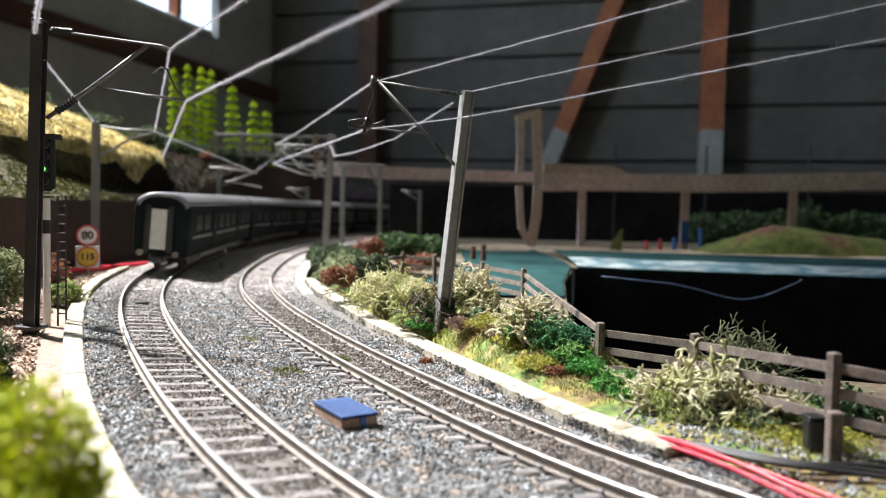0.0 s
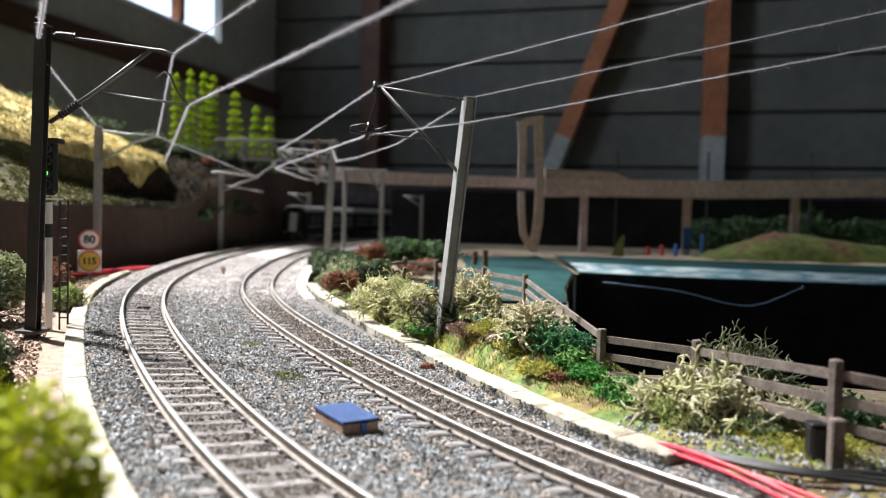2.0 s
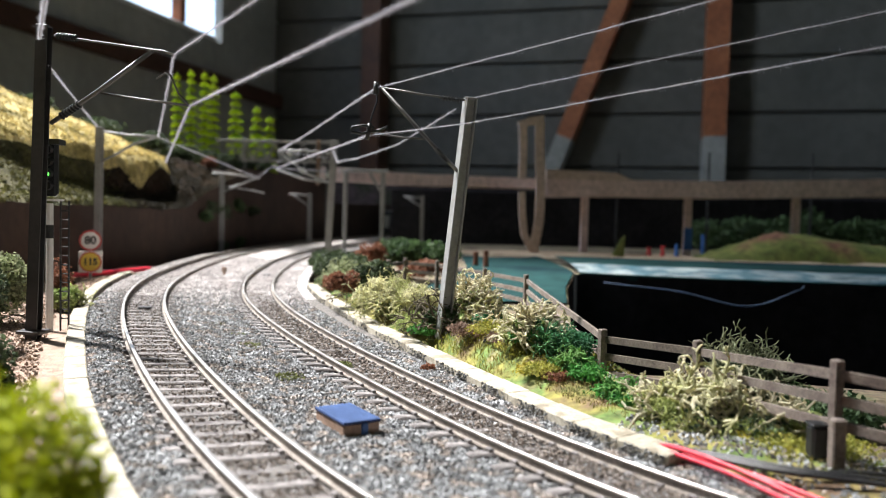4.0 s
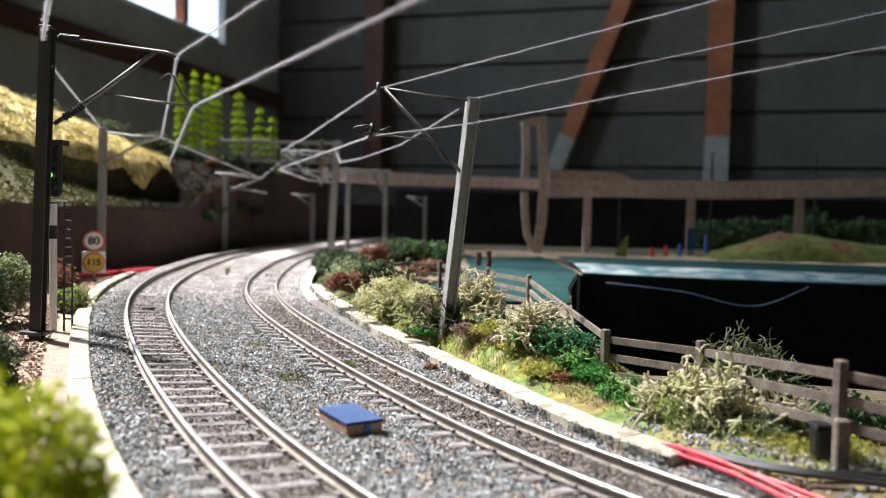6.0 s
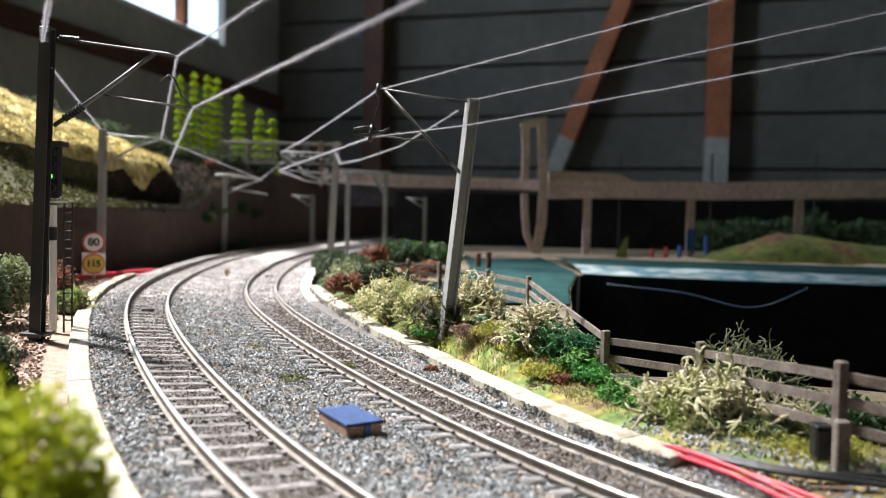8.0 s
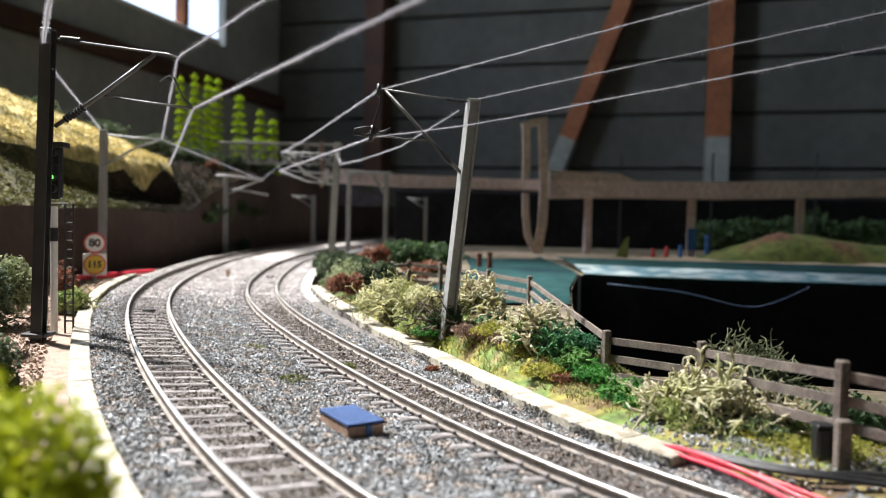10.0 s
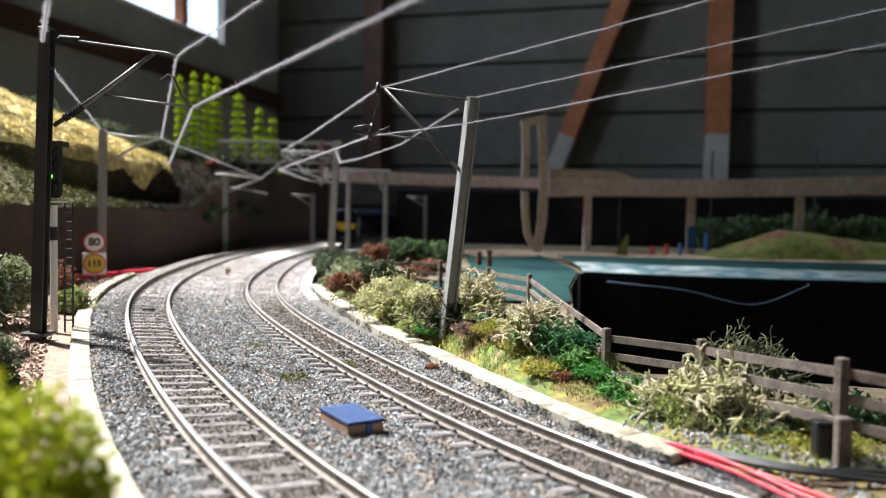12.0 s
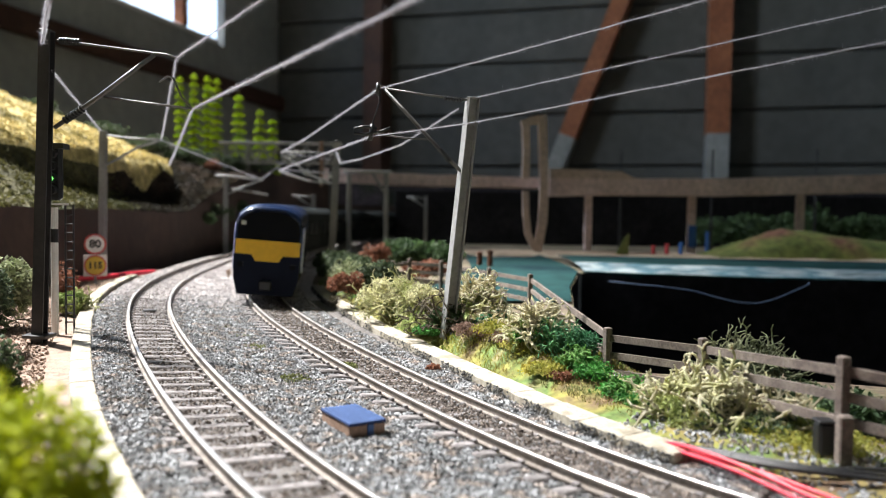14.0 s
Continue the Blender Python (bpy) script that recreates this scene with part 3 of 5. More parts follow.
def mast(x, y, z, height, width, material, label, lean=(0, 0), turn=0.0, foot=True, spin=0.0):
    """An H-section mast: two flanges and a web, on a base plate; its parts are in the mast's own space."""
    m = thing("overhead_line_mast", label, "mast", "overhead line", at=place(x, y, z, turn, lean[0], lean[1]))
    w = width / 2
    prof = ((-w, -w), (w, -w), (w, -w * 0.72), (w * 0.16, -w * 0.72), (w * 0.16, w * 0.72), (w, w * 0.72), (w, w), (-w, w), (-w, w * 0.72), (-w * 0.16, w * 0.72), (-w * 0.16, -w * 0.72), (-w, -w * 0.72))
    cs, sn = math.cos(radians(spin)), math.sin(radians(spin))
    prof = [(a * cs - b * sn, a * sn + b * cs) for a, b in prof]
    part("post", Build().loft([[(a, b, h) for a, b in prof] for h in (-3, height)]), material, m)
    part("cap", Build().box((0, 0, height + 0.15), (width * 1.06, width * 1.06, 0.5), bevel=0.1), material, m)
    if foot:
        part("base_plate", Build().box((0, 0, 0.2), (width * 2.1, width * 2.1, 1.2), bevel=0.2), material, m)
    return m


def mast_arm(m, name, points, r, material=WIRE, label=""):
    """A tube of the mast; points are in the world and turned into the mast's space."""
    inv = m.matrix_basis.inverted()
    return part(name, Build().tube([(inv @ (Vector(q) * MM)) / MM for q in points], r, sides=8), material, m, label, smooth=True)


def mast_insulator(m, p, q, r):
    inv = m.matrix_basis.inverted()
    b = Build()
    insulator(b, (inv @ (Vector(p) * MM)) / MM, (inv @ (Vector(q) * MM)) / MM, r)
    part("insulator", b, BLACK, m, "ribbed black insulator")


left_mast = mast(-134.6, 252, 1.0, 100.5, 3.7, DARKMAST, "dark grey overhead line mast beside the outer track", (0, 1.9))
mast_arm(left_mast, "top_arm", ((-128, 252, 98.6), (-93.5, 244, 93.2), (-89, 243, 92.6), (-85, 241, 91.2)), 0.42)
mast_insulator(left_mast, (-127, 251.8, 98.5), (-119.5, 250.3, 97.6), 1.25)
mast_arm(left_mast, "stay_arm", ((-129, 252, 70.2), (-112, 248.5, 80.5), (-93, 244, 92.8)), 0.75)
mast_insulator(left_mast, (-125.5, 251.2, 72.2), (-118.5, 249.8, 76.4), 1.35)
mast_arm(left_mast, "steady_arm", ((-111, 248.3, 79.8), (-96, 245, 77.6), (-80, 240.5, 75.4)), 0.36)
mast_arm(left_mast, "hook", ((-91, 243, 84.0), (-88, 242, 85.6), (-86, 241, 84.8), (-83, 240, 78.8), (-79.6, 240, 75.2)), 0.3)

right_mast = mast(0.5, 266, -6, 90.0, 4.0, GREYMAST, "pale grey leaning overhead line mast among lichen bushes", (0, 5.4), turn=0, foot=False, spin=112)
mast_arm(right_mast, "top_arm", ((7.0, 265, 83.0), (-8, 265, 84.6), (-22, 265, 86.6)), 0.38)
mast_insulator(right_mast, (5.6, 265, 82.8), (-1.2, 265, 83.6), 1.1)
mast_arm(right_mast, "stay_arm", ((5.4, 265, 58.2), (-2, 265, 65.5), (-21.5, 265, 86.2)), 0.62)
mast_insulator(right_mast, (1.6, 265, 61.4), (-2.6, 265, 66.4), 1.25)
mast_arm(right_mast, "steady_arm", ((-5, 265, 69.2), (-14, 265, 69.6), (-24, 265, 70.8)), 0.32)
mast_arm(right_mast, "dropper", ((-23.7, 265, 86.5), (-23.2, 265, 82), (-24.6, 265, 78), (-25.6, 265, 74.5), (-24.4, 265, 72)), 0.28, BLACK)
mast_arm(right_mast, "clamp_loop", ((-24, 265, 72.8), (-28, 264.5, 73.4), (-31.6, 264, 72.6), (-31.8, 264, 71.0), (-28, 264.5, 70.6), (-22, 265, 72.0), (-19.5, 265, 73.2)), 0.5, BLACK)
mast_arm(right_mast, "clamp", ((-26.5, 265, 68.6), (-26.0, 265, 71), (-25.6, 265, 74.2)), 0.8, BLACK)
mast_arm(right_mast, "node_clip", ((-23.7, 265, 84.2), (-23.7, 265, 88.4)), 0.9, BLACK)

mast_two = mast(-218, 484, 3, 90.5, 3.9, GREYMAST, "grey overhead line mast in front of the brown bank", (0, 0.6))
mast_arm(mast_two, "top_arm", ((-217, 484, 91.5), (-196, 477, 88.6), (-175, 470, 87.5)), 0.8, GREYMAST)
mast_arm(mast_two, "stay_arm", ((-216, 483, 72), (-206, 479, 76), (-192, 475, 83), (-176, 470, 87)), 0.8, GREYMAST)
mast_three = mast(-219, 760, 2, 77, 4.2, GREYMAST, "grey overhead line mast before the shaded bank")
mast_arm(mast_three, "top_arm", ((-229, 760, 80.4), (-219, 760, 80.5), (-181, 756, 76.5)), 1.2, GREYMAST)
mast_arm(mast_three, "stay_arm", ((-218, 759, 62), (-200, 758, 70), (-184, 756, 76.5)), 1.3, GREYMAST)
mast_arm(mast_three, "low_arm", ((-218, 759, 68), (-194, 757, 65), (-176, 756, 62)), 1.0, GREYMAST)
mast_four = mast(-100, 672, 4, 103, 5.4, GREYMAST, "tall grey mast at the inside of the bend", (0, 2.4))
mast_arm(mast_four, "top_arm", ((-97, 672, 96), (-120, 666, 97), (-142, 660, 96.4)), 0.9, GREYMAST)
mast_arm(mast_four, "stay_arm", ((-98, 672, 70), (-118, 667, 77), (-142, 660, 95)), 0.9, GREYMAST)
mast_arm(mast_four, "low_arm", ((-98, 671, 70), (-120, 665, 72), (-144, 660, 80)), 0.8, GREYMAST)
for x, y, h, label in ((-175, 1010, 66, "far grey mast in the shade of the bank"), (-30, 1150, 70, "far pale grey mast beyond the bend")):
    far_mast = mast(x, y, 3, h, 5.4, GREYMAST, label)
    mast_arm(far_mast, "top_arm", ((x - 28, y, h + 2), (x, y, h)), 1.3, GREYMAST)
    mast_arm(far_mast, "stay_arm", ((x - 24, y, h + 2), (x, y, h - 14)), 1.3, GREYMAST)


def lattice_gantry():
    g = thing("lattice_gantry", "grey lattice signal gantry across both far tracks", "gantry", "overhead line")
    x0, x1, y, z0, z1 = -277, -124, 905, 104, 127
    for d in (0, 9):
        for z, a in ((z0, x0), (z1, x0 + 8)):
            part("chord", Build().box(((a + x1) / 2, y + d, z), (x1 - a, 2.6, 2.8), bevel=0.4), GREYMAST, g)
        n = 9
        for i in range(n):
            a, b = x0 + (x1 - x0) * i / n, x0 + (x1 - x0) * (i + 1) / n
            part("lattice_bar", Build().tube(((a, y + d, z0), ((a + b) / 2, y + d, z1), (b, y + d, z0)), 1.1, sides=5), GREYMAST, g)
    part("leg", Build().box((x1 - 13, y + 4, 55), (4, 4, 108), bevel=0.6), DARKMAST, g)
    part("leg", Build().box((-236, y + 4, 66), (4.4, 4.4, 130), bevel=0.6), GREYMAST, g)
    part("drop_post", Build().box((-147, y - 3, 103), (4.2, 3, 54), bevel=0.5), BOXWOOD, g, "brown drop post")
    for x, z in ((-180, 112), (-165, 92), (-147, 82), (-135, 88)):
        part("insulator", Build().disc((x, y - 6, z), (0.4, 0, 1), 3.0, 5, 12), PALE, g, "pale insulator")
        part("hanger", Build().tube(((x, y - 6, z), (x + 4, y - 2, z0)), 0.7, sides=6), GREYMAST, g)
    part("cross_arm", Build().tube(((-192, y - 6, 97), (-160, y - 6, 92), (-124, y - 4, 94)), 0.7, sides=6), GREYMAST, g)
    part("cross_arm", Build().tube(((-180, y - 6, 112), (-165, y - 6, 90), (-130, y - 4, 78)), 0.6, sides=6), GREYMAST, g)


lattice_gantry()


def portal():
    g = thing("portal_frame", "pale grey portal frame over the far inner track", "portal", "overhead line")
    y = 860
    for x in (-109, -67):
        part("leg", Build().box((x, y, 47), (5, 5, 88), bevel=0.7), GREYMAST, g)
    part("beam", Build().box((-88, y, 92), (54, 6, 3.4), bevel=0.7), GREYMAST, g)
    part("brace", Build().tube(((-70, y, 70), (-82, y, 90)), 1.6, sides=6), GREYMAST, g)


portal()


def fuzzy_wire(name, points, r, label, fuzz=1.0):
    """A thread with stray fibres; sags between its ends when given only two."""
    rng = random.Random(name + str(points[0]))
    pts = []
    for a, b in zip(points[:-1], points[1:]):
        a, b = Vector(a), Vector(b)
        n = max(3, int((b - a).length / 6))
        for i in range(n):
            pts.append(a + (b - a) * i / n + Vector([rng.uniform(-0.07, 0.07) for _ in range(3)]))
    pts.append(Vector(points[-1]))
    b = Build().tube(pts, r, sides=6)
    total = sum((p - q).length for p, q in zip(pts[:-1], pts[1:]))
    for _ in range(int(total * 15 * fuzz)):
        i = rng.randrange(len(pts) - 1)
        p = pts[i].lerp(pts[i + 1], rng.random())
        d = Vector((rng.gauss(0, 1), rng.gauss(0, 1), rng.gauss(0, 1))).normalized() * rng.uniform(0.25, 1.0) * (2.0 if rng.random() < 0.03 else 1)
        e = Vector((rng.gauss(0, 1), rng.gauss(0, 1), rng.gauss(0, 1))).normalized() * rng.uniform(0.1, 0.35)
        w = Vector((0.011, 0, 0.015))
        m = p + d
        b.add([p - w, p + w, m + w, m - w, m + e], [(0, 1, 2, 3), (3, 2, 4)])
    ob = part(name, b, THREAD)
    return tagged(ob, label, "wire", "overhead wires")


LIFT = "thin grey fuzzy thread strung as overhead wire"
fuzzy_wire("overhead_wire", ((-23.7, 265, 86.4), (62, 180, 94.4), (130, 50, 106)), 0.11, LIFT)
fuzzy_wire("overhead_wire", ((8.8, 265, 83.6), (107.5, 190, 95.6), (205, 80, 112)), 0.10, LIFT)
fuzzy_wire("overhead_wire", ((-26, 265, 70.0), (8.6, 235, 71.6), (96.8, 170, 82.4), (190, 110, 97)), 0.12, LIFT)
fuzzy_wire("overhead_wire", ((-84.6, 240, 91), (-41, 168, 89), (30, 50, 88)), 0.12, LIFT)
fuzzy_wire("overhead_wire", ((-79.5, 240, 75.2), (-4.8, 110, 73.4), (50, 14, 72.5)), 0.24, LIFT, 1.6)
fuzzy_wire("overhead_wire", ((-84.6, 240, 91), (-175, 470, 87.2)), 0.16, LIFT)
fuzzy_wire("overhead_wire", ((-79.5, 240, 75.2), (-170.3, 470, 71.7)), 0.16, LIFT)
fuzzy_wire("overhead_wire", ((-132, 250, 97), (-78, 150, 83), (-20, 40, 68)), 0.16, LIFT)
fuzzy_wire("overhead_wire", ((-130, 252, 89), (-218, 482, 94)), 0.16, LIFT)
fuzzy_wire("overhead_wire", ((-23.7, 265, 86.4), (-85, 460, 88), (-141.7, 660, 96.4)), 0.16, LIFT)
fuzzy_wire("overhead_wire", ((-26, 265, 70.0), (-143.9, 660, 80.8)), 0.16, LIFT)
fuzzy_wire("overhead_wire", ((4, 266, 80), (-20, 330, 73), (-45, 400, 72), (-72, 520, 78), (-97, 670, 100)), 0.16, LIFT)
fuzzy_wire("overhead_wire", ((-175, 470, 87.2), (-183, 756, 77), (-190, 905, 106)), 0.24, LIFT)
fuzzy_wire("overhead_wire", ((-141.7, 660, 96.4), (-135, 905, 108)), 0.24, LIFT)
fuzzy_wire("overhead_wire", ((-143.9, 660, 80.8), (-100, 860, 90)), 0.24, LIFT)


# ---- trains ----
def car_section(w, z0, z1, crown):
    """Half-rounded body outline, from the lower edge up over the roof, as (x, z)."""
    side = [(-w * 0.93, z0), (-w, z0 + 5), (-w, z1 - 9)]
    top = [(-w * math.cos(radians(a)) ** 0.72, z1 - 7 + (7 + crown) * math.sin(radians(a)) ** 0.9) for a in (10, 22, 34, 46, 58, 70, 80)] + [(0, z1 + crown)]
    half = side + top
    return half + [(-x, z) for x, z in reversed(half[:-1])]


def wheelset(parent, y):
    for x in (-7.6, 7.6):
        b = Build().disc((x, y, 6), (1, 0, 0), 6, 2.2, 20).disc((x * 0.9, y, 6), (1, 0, 0), 6.6, 0.7, 20)
        part("wheel", b, RUST, parent, "dull steel wheel")


def rail_car(name, label, body_mat, roof_mat, end):
    """A coach in its own space: rails at z = 0, its length along y. end: 'cab', 'gangway' or 'plain'."""
    car = thing(name, label, "train car", "train of " + label.split()[0] + " cars")
    car.scale = (1.0, 1, 0.965) if body_mat is TRAINBLUE else (0.94, 1, 0.94)
    half, w = 128, 17.2
    sec = car_section(w, 10.5, 44.5, 5.0)
    rings = []
    nose = ((-half, 0.90), (-half + 1.5, 0.94), (-half + 6, 0.975), (-half + 14, 1.0)) if end == "cab" else ((-half, 0.955), (-half + 1.2, 0.985), (-half + 5, 1.0))
    for y, k in (*nose, (half - 5, 1.0), (half - 1.2, 0.985), (half, 0.955)):
        rings.append([(x * k, y, 26 + (z - 26) * k) for x, z in sec])
    part("body", Build().loft(rings), body_mat, car, smooth=False)
    top = [q for q in sec if q[1] >= 40.5]
    rings = [[(x * k * 1.012, y, 26.4 + (z - 26) * k) for x, z in top] + [(x * k * 0.9, y, 26 + (z - 26) * k - 1.5) for x, z in reversed(top)] for y, k in ((-half - 0.3, nose[0][1]), *nose[1:], (half - 5, 1.0), (half + 0.3, 0.955))]
    part("roof", Build().loft(rings), roof_mat, car, smooth=True)
    for i in range(9):
        y = -104 + 26 * i
        for sx in (-1, 1):
            if i in (2, 6):
                part("door", Build().box((sx * (w + 0.1), y, 26.5), (0.5, 15, 27), bevel=0.2), body_mat, car)
                part("window", Build().box((sx * (w + 0.3), y, 32), (0.6, 5, 10), bevel=0.2), GLASS, car)
            else:
                part("window", Build().box((sx * (w + 0.1), y, 31.5), (0.6, 19, 10), bevel=0.25), GLASS, car)
    part("underframe", Build().box((0, 0, 8.6), (26, 150, 5), bevel=0.6), BLACK, car)
    for y in (-88, 88):
        bogie = part("bogie", Build().box((0, y, 7.5), (24, 42, 3.6), bevel=0.8).box((-11.6, y, 6), (1.6, 40, 4.2), bevel=0.5).box((11.6, y, 6), (1.6, 40, 4.2), bevel=0.5), BLACK, car)
        wheelset(bogie, y - 14)
        wheelset(bogie, y + 14)
    f = -half
    if end == "cab":
        part("windscreen", Build().loft([[(x, f - 1.1, z) for x, z in ((-14.6, 30.5), (14.6, 30.5), (15.0, 37), (13.6, 41.4), (9.5, 44.4), (4, 45.8), (-4, 45.8), (-9.5, 44.4), (-13.6, 41.4), (-15.0, 37))], [(x * 0.99, f + 1, z) for x, z in ((-14.6, 30.5), (14.6, 30.5), (15.0, 37), (13.6, 41.4), (9.5, 44.4), (4, 45.8), (-4, 45.8), (-9.5, 44.4), (-13.6, 41.4), (-15.0, 37))]]), GLASS, car, "dark wraparound windscreen")
        part("warning_panel", Build().loft([[(x, y, z) for x, z in ((-15.4, 24.0), (-7.5, 23.8), (-5.6, 20.6), (5.6, 20.6), (7.5, 23.8), (15.4, 24.0), (15.4, 31.2), (-15.4, 31.2))] for y in (f - 1.6, f + 1)]), YELLOW, car, "yellow warning panel")
        part("apron", Build().loft([[(x * k, y, z) for x, z in ((-14, 3.4), (14, 3.4), (16.4, 12), (16.6, 23.5), (-16.6, 23.5), (-16.4, 12))] for y, k in ((f - 1.0, 0.95), (f + 4, 0.97))]), APRON, car, "deep navy apron under the cab")
        for sx in (-1, 1):
            rings = [[(sx * w * k * g, y, 26 + (z - 26) * k) for g, z in ((1.004, 15), (1.012, 16), (1.012, 38), (1.004, 39), (0.97, 39), (0.97, 15))] for y, k in ((-half + 1.8, 0.945), (-half + 6, 0.975), (-half + 13, 0.998))]
            part("livery_panel", Build().loft(rings), LILAC, car, "pale lilac patterned panel beside the cab")
        for x in (-12.5, 12.5):
            part("headlight", Build().disc((x, f - 1.0, 18.5), (0, 1, 0), 1.5, 0.8, 14), GLASS, car)
        part("coupler", Build().box((0, f - 2.5, 8.5), (6, 5, 5), bevel=0.8), BLACK, car)
        part("sticker", Build().box((-12.2, f - 1.3, 39.5), (2.2, 0.4, 2.0), bevel=0.1), PALE, car, "small pale notice on the windscreen")
    if body_mat is TRAINDARK and roof_mat is TRAINROOF:
        for sx in (-1, 1):
            part("waist_stripe", Build().box((sx * (w + 0.1), 0, 22.5), (0.4, 2 * half - 16, 1.8), bevel=0.15), STRIPE, car, "dull grey-green stripe under the windows")
    if end == "gangway":
        part("gangway_door", Build().box((-1.5, f - 0.9, 26.8), (9.6, 1.6, 25), bevel=0.4), PALE, car, "pale grey gangway door")
        for x in (-8.4, 5.4):
            part("gangway_surround", Build().box((x, f - 0.9, 27), (3.4, 2.6, 29), bevel=0.7), BLACK, car)
        for x in (-10.5, 10.5):
            part("buffer", Build().tube(((x, f + 1, 12), (x, f - 5, 12)), 1.1, sides=10).disc((x, f - 5.2, 12), (0, 1, 0), 2.0, 0.8, 14), RUST, car, "scuffed brown buffer")
        part("coupler", Build().box((0, f - 3, 8), (8, 6, 4), bevel=0.8), BLACK, car)
    return car


leaving = [rail_car("passenger_coach", "dark coach with a pale gangway door and grey roof", TRAINDARK, TRAINROOF, "gangway")]
leaving += [rail_car("passenger_coach", "dark coach in the middle of a departing train", TRAINDARK, TRAINROOF, "plain") for _ in range(3)]
coming = [rail_car("electric_unit", "navy electric unit cab car with a yellow warning panel", TRAINBLUE, TRAINBLUE, "cab")]
coming += [rail_car("electric_unit", "navy electric unit trailer behind its cab car", TRAINDARK, TRAINDARK, "plain") for _ in range(3)]


# ---- the bank and hill behind the outer track ----
def bank_offset(s):
    return float(np.interp(s, (100, 200, 300, 400, 500, 700), (-86, -76, -63, -50, -40, -36)))


def hill_height(s, d):
    """Height over the rail level at d behind the bank's face."""
    grow = float(np.interp(s, (100, 300, 420, 700, 1000, 1400), (1.1, 1.06, 1.02, 0.88, 0.75, 0.4)))
    near = float(np.interp(d, (0, 8, 40, 60, 66, 74, 90, 200, 300, 700), (38, 42, 55, 66, 69, 80, 89, 142, 162, 172)))
    low = float(np.interp(d, (0, 8, 40, 60, 66, 74, 90, 200, 300, 700), (38, 40, 43, 46, 50, 80, 88, 142, 162, 172)))
    low = near + (low - near) * float(np.interp(s, (330, 450), (0, 1)))
    steep = float(np.interp(d, (0, 10, 22, 34, 90, 200, 300, 700), (38, 58, 80, 92, 104, 142, 162, 172)))
    far = float(np.interp(s, (540, 680), (0, 1)))
    z = low + (steep - low) * far
    return max(38 + (z - 38) * grow, float(np.interp(s, (540, 640, 760, 1500), (38, 62, 88, 92))))


def step_scale(s):
    """How close to the bank's face the steep step between terrace and hill lies."""
    return float(np.interp(s, (60, 280, 430, 570, 680), (1, 1, 0.28, 0.28, 1)))


# Tufts for that slope, their colour darkened to stand for shade.
SHADED_TUFT = leafy("shade_darkened_tuft", [(0.013, 0.011, 0.007), (0.030, 0.025, 0.013)], 40, 0.4)


def scatter_leaves(b, rng, points, size, flat=0.0):
    """Small folded leaves at the points, turned at random."""
    for p in points:
        n = Vector((rng.gauss(0, 1), rng.gauss(0, 1), rng.gauss(0, 1) + flat)).normalized()
        u = Matrix.Rotation(rng.uniform(0, 6.28), 3, n) @ n.orthogonal().normalized()
        w = n.cross(u)
        k = size * rng.uniform(0.6, 1.3)
        b.add([p - u * k, p + w * k * 0.6 + n * k * 0.25, p + u * k, p - w * k * 0.6 + n * k * 0.2], [(0, 1, 2), (0, 2, 3)])


